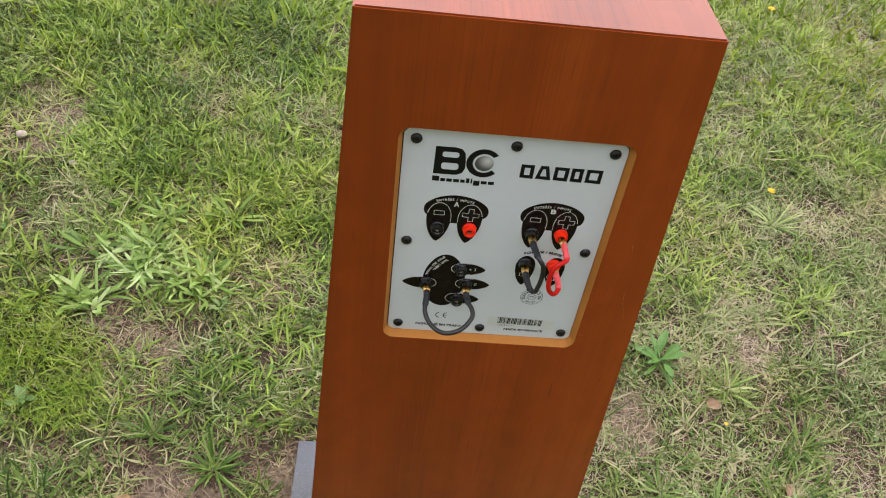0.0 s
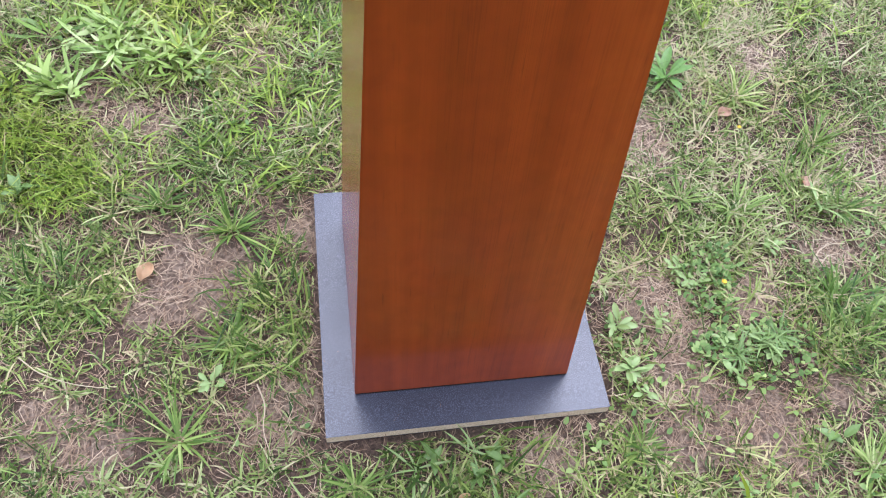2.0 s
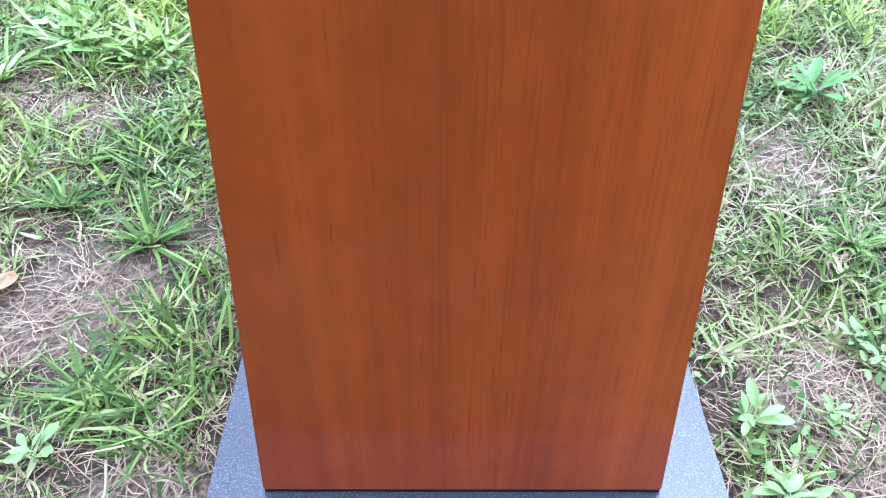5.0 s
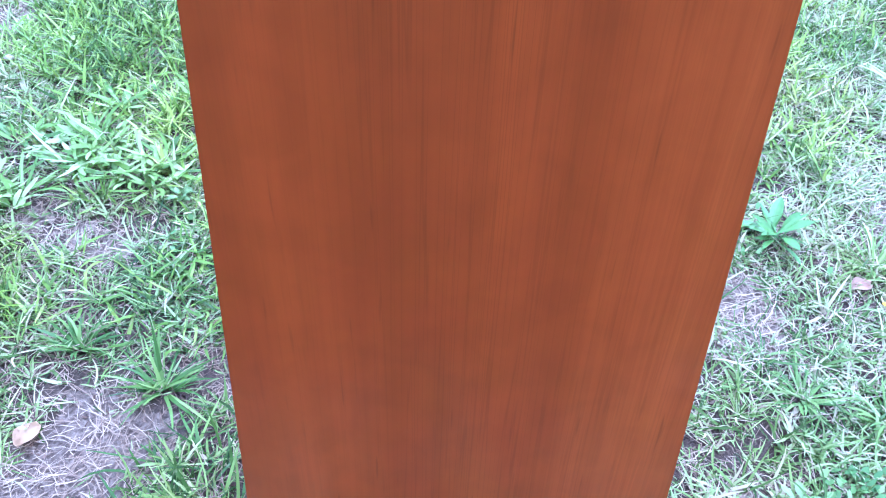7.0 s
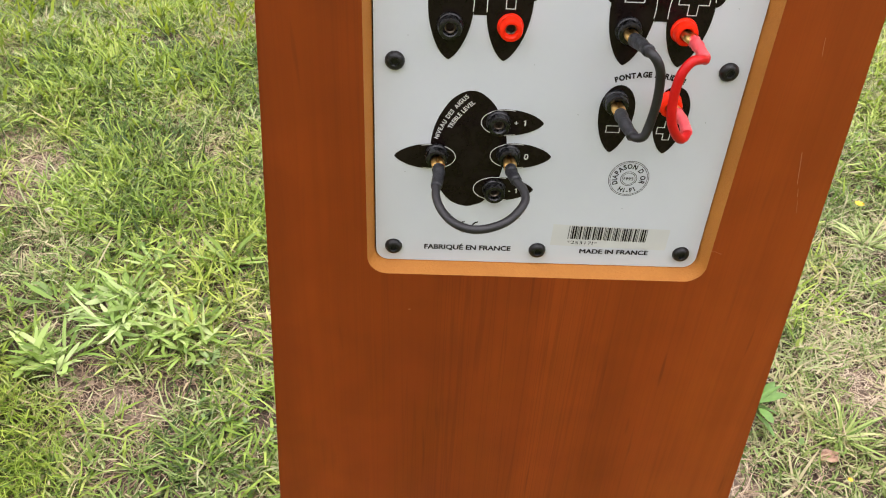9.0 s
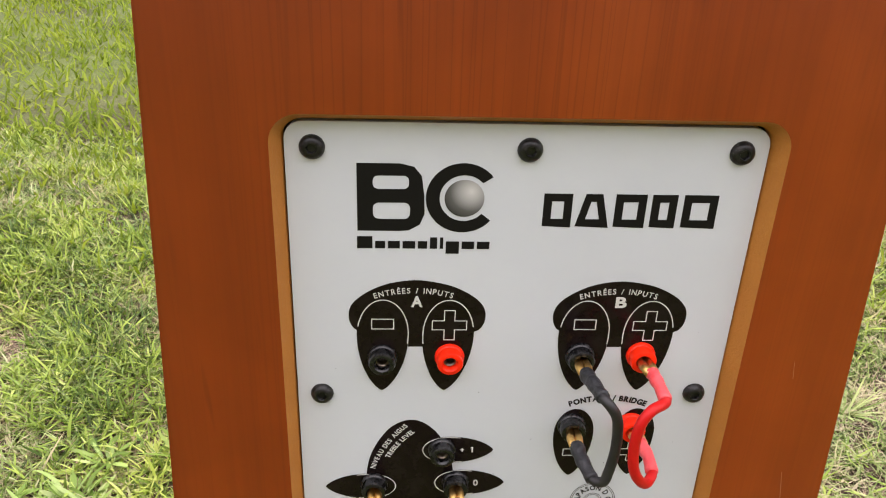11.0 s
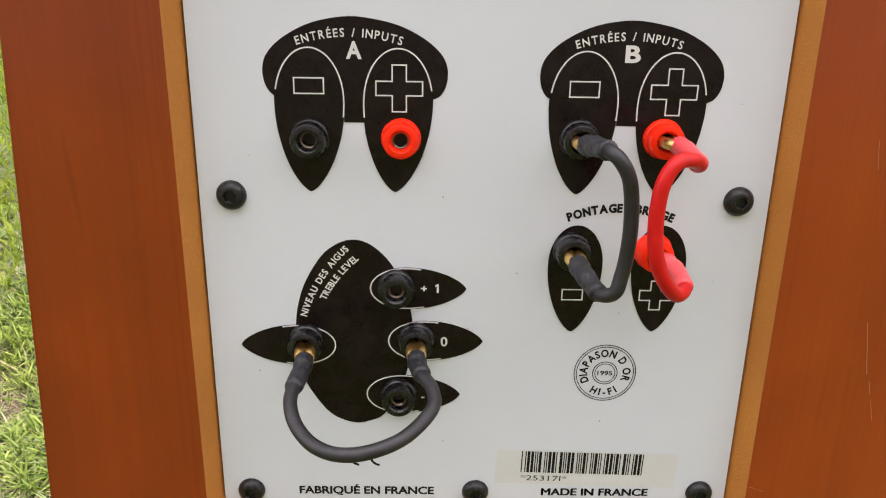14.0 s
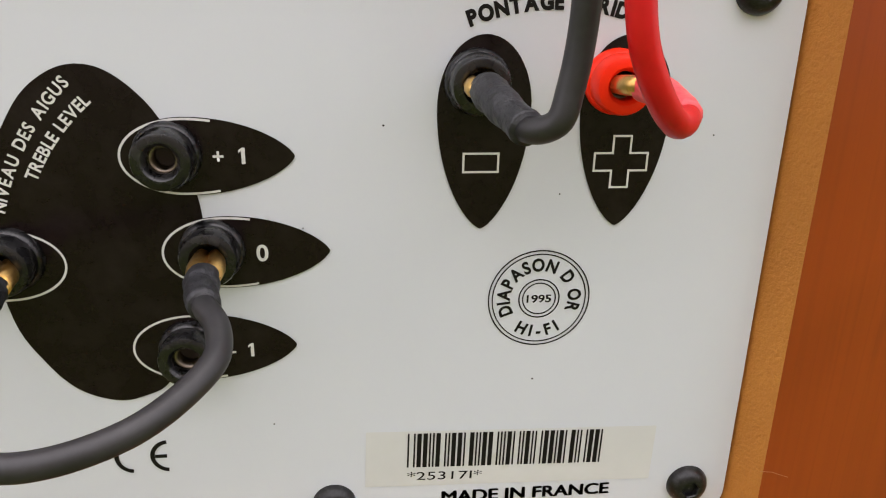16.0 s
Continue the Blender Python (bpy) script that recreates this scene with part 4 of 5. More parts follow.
# ---- wear on the cabinet and dust on the plate ----
def mark(name, points, width, material, y, parent, label=""):
    """A thin flat mark along points in millimetres from the plate's middle."""
    bm = outline_strip(points, width, False)
    bm.transform(Matrix.Translation((0, y, ZP)) @ Matrix.Scale(0.001, 4))
    for f in bm.faces:
        f.normal_update()
        if f.normal.y > 0:
            f.normal_flip()
    me = bpy.data.meshes.new(name)
    bm.to_mesh(me)
    bm.free()
    me.materials.append(material)
    ob = new(name, me)
    ob.parent = parent
    return tagged(ob, label)


DUST = [(58.4, -21.6), (35.2, -30.6), (-3.5, -35.4), (32.9, -62.4), (-10.4, -0.3), (-57.3, 9.4), (-70.0, -58.4), (59.8, 23.3), (-57.8, -48.0), (8.5, -20.0), (-9.5, -69.0)]
BARE_WOOD = Mat("scratched_lacquer", rough=0.6, base=(0.40, 0.16, 0.07)).m
for points, w in (([(90.9, 16.2), (91.3, 12.6), (91.9, 9.2)], 0.13), ([(96.9, -30.2), (98.0, -36.5), (98.9, -42.0), (99.4, -44.6)], 0.18), ([(100.4, -46.6), (101.3, -50.5)], 0.16), ([(101.9, -52.4), (103.3, -58.2)], 0.13), ([(72.5, -79.0), (74.8, -79.3), (76.2, -79.9), (77.9, -80.5)], 0.10), ([(-55.2, -116.2), (-54.8, -116.0), (-54.4, -116.2)], 0.30)):
    mark("scratch", points, w, BARE_WOOD, BY - 0.00012, cabinet, "pale scratch in the lacquer")
rnd = random.Random(12)
for x, z in DUST:
    r = rnd.uniform(0.10, 0.19)
    bm = flat([(x + r * rnd.uniform(0.7, 1.3) * math.cos(a), z + r * rnd.uniform(0.7, 1.3) * math.sin(a)) for a in (0, 1.0, 2.1, 3.1, 4.2, 5.3)])
    on_plate("dust_speck", bm, INK, L0)
# ---- grass and weeds ----
rng = np.random.default_rng(11)
LUSH = [(-0.26, 0.149, 0.085), (-0.579, 0.224, 0.075), (0.614, 0.028, 0.085), (-0.02, -0.095, 0.06), (0.04, -0.12, 0.05), (-0.669, 0.393, 0.06), (0.66, 0.30, 0.07), (-0.24, 0.06, 0.05), (-0.61, 1.18, 0.11)]
BROAD = [(-0.60, 0.70, 0.11), (-0.50, 0.68, 0.08), (-0.47, 0.80, 0.12), (-0.40, 0.68, 0.06), (-0.63, 0.62, 0.05)]
BRIGHTS = [(-0.94, 1.42, 0.16), (-0.76, 1.39, 0.16), (-0.41, 1.50, 0.16), (-0.29, 1.24, 0.12), (-0.64, 1.06, 0.14), (-0.43, 0.95, 0.12), (0.97, 1.63, 0.2), (1.02, 1.27, 0.18), (0.80, 0.79, 0.08), (-0.53, 0.45, 0.07), (-0.25, 0.50, 0.11), (-0.21, 0.66, 0.11), (-0.33, 0.44, 0.08), (-0.16, 0.85, 0.12)]
HALF_BOARD = (-0.197, 0.205, -0.066, 0.359)


def soft_noise(x, y, freq, seed):
    """Smooth value noise on arrays."""
    g = np.random.default_rng(seed).random((64, 64))
    u, v = x * freq + 31.7, y * freq + 17.3
    i, j = np.floor(u).astype(int), np.floor(v).astype(int)
    a, b = u - i, v - j
    a, b = a * a * (3 - 2 * a), b * b * (3 - 2 * b)
    at = lambda p, q: g[p % 64, q % 64]
    return (at(i, j) * (1 - a) + at(i + 1, j) * a) * (1 - b) + (at(i, j + 1) * (1 - a) + at(i + 1, j + 1) * a) * b


def lawn_heights(x, y):
    s = lambda v: np.where(v < 1, 0.05 * np.log1p(np.exp(np.minimum(v, 1) / 0.05)), v)
    z = -0.003 + 0.105 * (s(y - 0.15) - s(y - 1.65))
    near = (np.abs(x) < 1.8) & (y > -1) & (y < 2.5)
    out = z.copy()
    for k in np.nonzero(near)[0]:
        out[k] = lawn_z(x[k], y[k])
    return out


def off_board(x, y, margin=0.0):
    x0, x1, y0, y1 = HALF_BOARD
    return (x < x0 - margin) | (x > x1 + margin) | (y < y0 - margin) | (y > y1 + margin)


def blades(name, x, y, length, width, heading, lean, bend, material, label, levels=3, lift=0.0, tone=None, curl=0.5, roll=0.55, shape="blade"):
    """One mesh of many bent, rolled, tapering blades. lean: first angle from upright; bend: further turn to the tip (radians). tone: 0 dark to 1 pale."""
    n = len(x)
    z = lawn_heights(x, y) + lift
    turn = rng.normal(0, curl, n)
    px, py, pz = x.copy(), y.copy(), z.copy()
    verts = np.zeros((n, 2 * levels + 1, 3))
    spin = heading + np.pi / 2
    tilt = rng.normal(0, roll, n)
    for k in range(levels + 1):
        t = k / levels
        if shape == "tongue":
            share = 0.30 + 0.70 * math.sin(math.pi * min(1.0, (0.06 + 0.94 * t) ** 1.15)) ** 0.8
            share = share if k < levels else 0.0
        elif shape == "round":
            share = (0.55, 1.0, 0.85, 0.0)[min(k, 3)]
        else:
            share = (1 - 0.15 * t) * math.sqrt(max(0.0, 1 - t**2.2))
        w = width * share * 0.5
        a = lean + bend * (t + 0.5 / levels)
        way = heading + turn * (t - 0.2)
        roll_k = tilt * (0.3 + 0.9 * t)
        flat_w, up_w = w * np.cos(roll_k), w * np.sin(roll_k)
        sx, sy, sz = np.cos(spin) * flat_w, np.sin(spin) * flat_w, up_w * np.sin(np.clip(a, 0.2, 1.57))
        if k < levels:
            verts[:, 2 * k] = np.stack([px - sx, py - sy, pz - sz], 1)
            verts[:, 2 * k + 1] = np.stack([px + sx, py + sy, pz + sz], 1)
        else:
            verts[:, 2 * k] = np.stack([px, py, pz], 1)
        step = length / levels
        px, py, pz = px + np.cos(way) * np.sin(a) * step, py + np.sin(way) * np.sin(a) * step, np.maximum(pz + np.cos(a) * step, z + 0.002 * (k + 1))
    per = 2 * levels + 1
    quads = [(2 * k, 2 * k + 1, 2 * k + 3, 2 * k + 2) for k in range(levels - 1)]
    tri = (2 * levels - 2, 2 * levels - 1, 2 * levels)
    loops = np.array([i for q in quads for i in q] + list(tri))
    starts = np.array([4 * k for k in range(levels)])
    base = np.arange(n)[:, None]
    me = bpy.data.meshes.new(name)
    me.vertices.add(n * per)
    me.vertices.foreach_set("co", verts.reshape(-1))
    me.loops.add(n * len(loops))
    me.loops.foreach_set("vertex_index", (base * per + loops).reshape(-1).astype(np.int32))
    me.polygons.add(n * levels)
    me.polygons.foreach_set("loop_start", (base * len(loops) + starts).reshape(-1).astype(np.int32))
    me.polygons.foreach_set("use_smooth", np.ones(n * levels, bool))
    me.update(calc_edges=True)
    tone = rng.random(n) if tone is None else np.clip(tone + 0.5 * (soft_noise(x, y, 8.0, 21) - 0.5) * np.clip((y + 0.1) / 0.8, 0.35, 1) + 0.16 * np.clip((x - 0.15) / 0.3, 0, 1) * np.clip(y / 0.6, 0, 1) + 0.05 * np.clip((y - 0.3) / 0.4, 0, 1), 0, 1)
    me.attributes.new("tone", "FLOAT", "POINT").data.foreach_set("value", np.repeat(tone, per).astype(np.float32))
    me.materials.append(material)
    return tagged(new(name, me), label, "grass", kind="stuff")


def scatter(n, x0, x1, y0, y1, keep):
    x, y = rng.uniform(x0, x1, n), rng.uniform(y0, y1, n)
    k = (rng.random(n) < keep(x, y)) & off_board(x, y)
    return x[k], y[k]


NEAR = (-1.45, 1.65, -0.42, 2.3)


def near_share(x, y):
    """1 over the short lawn round the speaker, fading raggedly into the longer grass about it."""
    wobble = 0.22 * (soft_noise(x, y, 3.0, 31) + soft_noise(x, y, 9.0, 32) - 1.0)
    sides = np.minimum(np.minimum(x - NEAR[0], NEAR[1] - x), 0.95 + 0.42 * (y + 0.2) - np.abs(x - 0.03))
    d = np.minimum(np.minimum(sides, (NEAR[3] - y) * 0.8) + wobble * 0.7, y - NEAR[2] + wobble * 0.3)
    return np.clip(d / 0.20, 0, 1)


def cover(x, y):
    """How thickly the lawn is grown: patchy, bare in places, closing up away from the board."""
    p = 0.56 + (1.1 + 0.8 * np.clip((y - 0.4) / 0.5, 0, 1)) * (soft_noise(x, y, 7.0, 1) * 0.5 + soft_noise(x, y, 17.0, 2) * 0.5 - 0.5) + 0.28 * np.clip((y - 0.40) / 0.5, 0, 1) - 0.10 * np.clip((x - 0.2) / 0.2, 0, 1) * (y < 0.25)
    p = p + 0.15 * influence(x, y, LUSH) + 0.25 * influence(x, y, BRIGHTS) - 0.60 * influence(x, y, BARE)
    return np.clip(p, 0.05, 1.0) * near_share(x, y)


def clear_of_board(x, y, heading, length):
    """Drops blades that would lie across the board."""
    ok = off_board(x, y, 0.003)
    for f in (0.35, 0.7, 1.05):
        ok &= off_board(x + np.cos(heading) * length * f, y + np.sin(heading) * length * f, 0.004)
    return ok


def at_board(x, y):
    """1 away from the board, less along its edges, where the grass is pressed down."""
    x0, x1, y0, y1 = HALF_BOARD
    d = np.hypot(np.maximum(np.maximum(x0 - x, x - x1), 0), np.maximum(np.maximum(y0 - y, y - y1), 0))
    return np.clip(0.35 + d / 0.09, 0.35, 1.0)


# a felt of fine short blades
x, y = scatter(170000, *NEAR, cover)
n = len(x)
h, l = rng.uniform(0, 2 * np.pi, n), rng.uniform(0.010, 0.034, n) * at_board(x, y)
k = clear_of_board(x, y, h, l)
x, y, h, l = x[k], y[k], h[k], l[k]
n = len(x)
blades("lawn_grass", x, y, l, rng.uniform(0.0012, 0.0028, n), h, rng.uniform(0.4, 1.45, n), rng.uniform(-0.2, 0.9, n), GRASS, "patchy short green lawn grass with yellowed blades", tone=rng.beta(1.1, 1.45, n), curl=0.9)


def shoots(name, rx, ry, count, size, broad, tone, material, label, lean=(0.6, 1.42), root=0.005, curl=0.6, level=4, spread=0.16, shape="blade", lift=0.0):
    """Shoots of a few blades each, which spread like a star from one root and share its tone."""
    who = np.repeat(np.arange(len(rx)), count)
    n = len(who)
    first = np.repeat(rng.uniform(0, 2 * np.pi, len(rx)), count)
    rank = np.arange(n) - np.repeat(np.cumsum(count) - count, count)
    h = first + 2.4 * rank + rng.normal(0, 0.35, n)
    d = rng.random(n) * root
    x, y = rx[who] + d * np.cos(h), ry[who] + d * np.sin(h)
    l = size[who] * rng.uniform(0.45, 1.15, n) * at_board(x, y)
    w = broad[who] * rng.uniform(0.65, 1.2, n)
    tn = tone[who] + rng.normal(0, spread, n)
    k = clear_of_board(x, y, h, l)
    x, y, h, l, w, tn = x[k], y[k], h[k], l[k], w[k], tn[k]
    n = len(x)
    return blades(name, x, y, l, w, h, rng.uniform(*lean, n), rng.uniform(-0.1, 0.8, n), material, label, level, lift, tn, curl, shape=shape)


# low leafy shoots all over
k = 44000
rx, ry = rng.uniform(NEAR[0], NEAR[1], k), rng.uniform(NEAR[2], NEAR[3], k)
ok = (rng.random(k) < cover(rx, ry) ** 1.2) & off_board(rx, ry, 0.004)
rx, ry = rx[ok], ry[ok]
k = len(rx)
shoots("lawn_shoots", rx, ry, rng.integers(3, 8, k), np.clip(rng.lognormal(-3.42, 0.36, k), 0.016, 0.075), rng.uniform(0.0022, 0.0044, k), rng.beta(1.6, 1.25, k), GRASS, "low leafy grass shoots of the patchy lawn")

# the fresher, yellower grass beyond the board, in clumps
k = 16000
rx, ry = rng.uniform(NEAR[0], NEAR[1], k), rng.uniform(0.55, NEAR[3], k)
ok = rng.random(k) < np.clip((ry - 0.55) / 0.4, 0, 1) * np.clip(2.6 * soft_noise(rx, ry, 6.5, 14) - 0.8, 0, 1) * np.where(rx < 0, 1.0, 0.55) * (1 - 0.9 * influence(rx, ry, BARE)) * near_share(rx, ry)
rx, ry = rx[ok], ry[ok]
k = len(rx)
shoots("fresh_grass", rx, ry, rng.integers(4, 9, k), rng.uniform(0.032, 0.066, k), rng.uniform(0.0032, 0.0062, k), rng.beta(1.8, 1.2, k), BRIGHT, "fresh yellow-green grass in clumps", (0.4, 1.3))

# flat stars of longer blades strewn among them, and the large ones
k = 1500
rx, ry = rng.uniform(NEAR[0], NEAR[1], k), rng.uniform(NEAR[2], NEAR[3], k)
ok = off_board(rx, ry, 0.015) & (rng.random(k) < (0.25 + cover(rx, ry)) * near_share(rx, ry))
rx, ry = rx[ok], ry[ok]
k = len(rx)
shoots("grass_stars", rx, ry, rng.integers(8, 20, k), rng.uniform(0.026, 0.054, k), rng.uniform(0.0022, 0.0040, k), rng.beta(2.0, 1.2, k), GRASS, "flat star-shaped grass plants", (0.75, 1.38), 0.008, 0.45)
STARS = np.array([(-0.327, 0.303, 0.075, 0.48), (-0.394, -0.036, 0.085, 0.62), (0.513, 0.271, 0.080, 0.60), (0.590, 0.515, 0.075, 0.68), (0.702, 0.399, 0.080, 0.45), (0.555, -0.185, 0.070, 0.72), (0.62, 0.09, 0.085, 0.45), (0.42, 0.30, 0.055, 0.55), (-0.44, 0.36, 0.055, 0.5), (-0.16, -0.13, 0.05, 0.5), (0.70, 0.26, 0.07, 0.55), (0.80, 0.95, 0.075, 0.72), (-0.33, 0.11, 0.06, 0.6), (0.24, -0.12, 0.05, 0.5)])
shoots("large_grass_stars", STARS[:, 0], STARS[:, 1], np.full(len(STARS), 46), STARS[:, 2], np.full(len(STARS), 0.0042), STARS[:, 3], TUFT, "large star-shaped grass plants with narrow leaves", (0.55, 1.40), 0.012, 0.35, 5)


def tufts(name, spots, per, spread, material, label, length, width, lean, loose, level=4, shape="blade", toward=None, root=0.0):
    xs, ys, hs, ls, ts = [], [], [], [], []
    for cx, cy, r in spots:
        m = int(per * (r / 0.1) ** 2) + 4
        a, d = rng.uniform(0, 2 * np.pi, m), np.sqrt(rng.random(m)) * r * spread
        xs.append(cx + d * np.cos(a)), ys.append(cy + d * np.sin(a))
        hs.append((a if toward is None else toward) + rng.normal(0, loose, m)), ls.append(rng.uniform(*length, m))
        ts.append(rng.beta(1.3, 1.4, m))
    x, y, h, l, tn = (np.concatenate(v) for v in (xs, ys, hs, ls, ts))
    k = clear_of_board(x, y, h, l)
    x, y, h, l, tn = x[k], y[k], h[k], l[k], tn[k]
    n = len(x)
    return blades(name, x, y, l, rng.uniform(*width, n), h, rng.uniform(*lean, n), rng.uniform(0.1, 1.0, n), material, label, level, root, tn, shape=shape)


tufts("grass_tufts", LUSH, 190, 1.0, TUFT, "dense dark green grass tufts", (0.030, 0.075), (0.0022, 0.0044), (0.3, 1.2), 1.0)
tufts("bright_grass_clumps", BRIGHTS, 150, 1.1, BRIGHT, "bright yellow-green grass clumps", (0.030, 0.070), (0.0026, 0.0054), (0.5, 1.35), 1.4)
pick = np.array([BROAD[k % len(BROAD)] for k in range(22)])
a, d = rng.uniform(0, 2 * np.pi, 22), np.sqrt(rng.random(22)) * 0.85
shoots("broad_leaf_clumps", pick[:, 0] + d * pick[:, 2] * np.cos(a), pick[:, 1] + d * pick[:, 2] * np.sin(a), rng.integers(11, 18, 22), rng.uniform(0.050, 0.078, 22), rng.uniform(0.0058, 0.0088, 22), rng.uniform(0.22, 0.62, 22), BROAD_LEAF, "bright green clump of broad tongue-shaped leaves", (0.75, 1.36), 0.016, 0.8, 7, 0.26, "tongue", 0.010)
tufts("fine_grass_tuft", [(-0.66, 0.47, 0.10), (-0.72, 0.55, 0.08), (-0.60, 0.41, 0.05)], 700, 1.0, LIME, "fine yellow-green grass leaning one way", (0.035, 0.070), (0.0012, 0.0022), (0.6, 1.1), 0.5, 4, "blade", -0.9)

# dry stalks and thatch lying flat, and crumbs of dead leaf under them
dryness = lambda x, y: near_share(x, y) * np.clip(0.55 + 0.6 * influence(x, y, BARE) + 0.9 * (soft_noise(x, y, 7.0, 5) * 0.5 + soft_noise(x, y, 21.0, 6) * 0.5 - 0.5), 0.08, 1)
x, y = scatter(240000, *NEAR, dryness)
n = len(x)
blades("dry_thatch", x, y, rng.gamma(4.0, 0.0062, n) + 0.004, rng.uniform(0.0006, 0.0013, n), rng.uniform(0, 2 * np.pi, n), rng.uniform(1.05, 1.52, n), rng.uniform(-0.2, 0.35, n), STRAW, "dry straw and dead stalks on the soil", 2, 0.002, 0.60 * rng.random(n) + 0.14 * influence(x, y, BARE) + 0.25 * soft_noise(x, y, 12.0, 8) + 0.22 * np.clip((x - 0.1) / 0.4, 0, 1) * np.clip(y / 0.3, 0, 1) - 0.10, curl=1.1)
x, y = scatter(90000, *NEAR, lambda x, y: 0.7 * dryness(x, y))
n = len(x)
blades("thatch_crumbs", x, y, rng.uniform(0.003, 0.010, n), rng.uniform(0.001, 0.003, n), rng.uniform(0, 2 * np.pi, n), rng.uniform(1.2, 1.7, n), rng.uniform(-0.3, 0.3, n), CRUMB, "brown crumbs of dead leaf and earth", 2, 0.001, 0.6 * rng.random(n) + 0.45 * influence(x, y, BARE))

# clover-like ground leaves, and thicker patches of them
x, y = scatter(16000, *NEAR, lambda x, y: np.clip(soft_noise(x, y, 5.0, 9) * 1.9 - 1.0, 0, 0.8) + 0.9 * influence(x, y, [(0.41, 0.125, 0.035)]))
a, d = rng.uniform(0, 2 * np.pi, 400), np.sqrt(rng.random(400)) * 1.15
spot = rng.integers(0, 5, 400)
cx, cy, cr = np.array([0.46, 0.41, 0.44, 0.50, 0.39])[spot], np.array([0.0, 0.125, 0.17, 0.01, 0.02])[spot], np.array([0.06, 0.045, 0.04, 0.045, 0.03])[spot]
x, y = np.concatenate([x, cx + cr * d * np.cos(a)]), np.concatenate([y, cy + cr * d * np.sin(a)])
n = len(x)
blades("clover_patches", x, y, rng.uniform(0.007, 0.013, n), rng.uniform(0.005, 0.009, n), rng.uniform(0, 2 * np.pi, n), rng.uniform(0.9, 1.4, n), rng.uniform(0.0, 0.3, n), CLOVER, "low round-leaved clover and weeds", 3, 0.010, shape="round")

# the lawn further off, wider blades further apart
def far_patch(n, x0, x1, y0, y1, l, w, name):
    x, y = rng.uniform(x0, x1, n), rng.uniform(y0, y1, n)
    k = (rng.random(n) < np.maximum(1 - near_share(x, y), np.clip((y - 1.2) / 1.1, 0, 1))) & (rng.random(n) < 0.45 + 0.6 * soft_noise(x, y, 2.0, 4))
    x, y = x[k], y[k]
    n = len(x)
    blades(name, x, y, rng.uniform(*l, n), rng.uniform(*w, n), rng.uniform(0, 2 * np.pi, n), rng.uniform(0.2, 0.9, n), rng.uniform(0.3, 1.0, n), FAR_GRASS, "lawn grass further off", 2)


far_patch(45000, -2.5, 2.7, -1.7, 2.4, (0.03, 0.07), (0.004, 0.009), "lawn_grass_around")
far_patch(130000, -5.5, 5.0, -3.5, 6.0, (0.04, 0.09), (0.006, 0.013), "lawn_grass_beyond")
far_patch(80000, -14.0, 10.0, 6.0, 17.0, (0.05, 0.10), (0.014, 0.028), "lawn_grass_far")


def leaf_mesh(length, width, shape="spoon", cup=0.25, droop=0.5, n=7):
    """One leaf along +x with a midrib fold."""
    bm, rows = bmesh.new(), []
    for i in range(n + 1):
        t = i / n
        if shape == "spoon":
            w = width * (0.16 + 0.84 * math.sin(math.pi * min(1, max(0, (t - 0.2) / 0.8)) ** 0.9) ** 0.8 if t > 0.2 else 0.16)
        else:
            w = width * math.sin(math.pi * (0.06 + 0.94 * t) ** 0.8)
        w = max(w, 0.0004) if i < n else 0.0003
        x, z = length * (t - 0.12 * droop * t * t), length * (0.30 * t - droop * 0.42 * t * t)
        rows.append([bm.verts.new((x, s * w / 2, z + cup * w * abs(s) * 0.5)) for s in (-1, -0.5, 0, 0.5, 1)])
    for a, b in zip(rows, rows[1:]):
        for k in range(4):
            bm.faces.new((a[k], a[k + 1], b[k + 1], b[k]))
    me = bpy.data.meshes.new("leaf")
    for f in bm.faces:
        f.smooth = True
    bm.to_mesh(me)
    bm.free()
    return me


LEAVES = {}
for key, args, mats in (("spoon", (0.036, 0.0105, "spoon"), WEED), ("spoon_small", (0.024, 0.009, "spoon"), WEED), ("lance", (0.072, 0.0048, "lance", 0.25, 0.75), WEED_DARK), ("lance_pale", (0.066, 0.0048, "lance", 0.25, 0.7), WEED), ("broad", (0.085, 0.034, "lance"), WEED_DARK), ("plantain", (0.088, 0.019, "spoon", 0.25, 0.45), PLANTAIN)):
    LEAVES[key] = leaf_mesh(*args)
    LEAVES[key].materials.append(mats)


def rosette(x, y, key, count, label, scale=1.0, seed=0, flat=1.0):
    rnd = random.Random(seed)
    z = lawn_z(x, y) + 0.010
    ob = thing("weed_rosette", label, "weed", "weeds in the lawn", (x, y, z))
    for k in range(count):
        leaf = new("leaf", LEAVES[key])
        leaf.parent = ob
        s = scale * rnd.uniform(0.5, 1.15)
        leaf.matrix_basis = Matrix.LocRotScale((rnd.uniform(-0.006, 0.006), rnd.uniform(-0.006, 0.006), rnd.uniform(0, 0.006)), Euler((rnd.uniform(-0.5, 0.5), -rnd.uniform(-0.2, 0.6) * flat, 2 * math.pi * k / count + rnd.uniform(-0.6, 0.6))), (s, s * rnd.uniform(0.8, 1.2), s))
    return ob


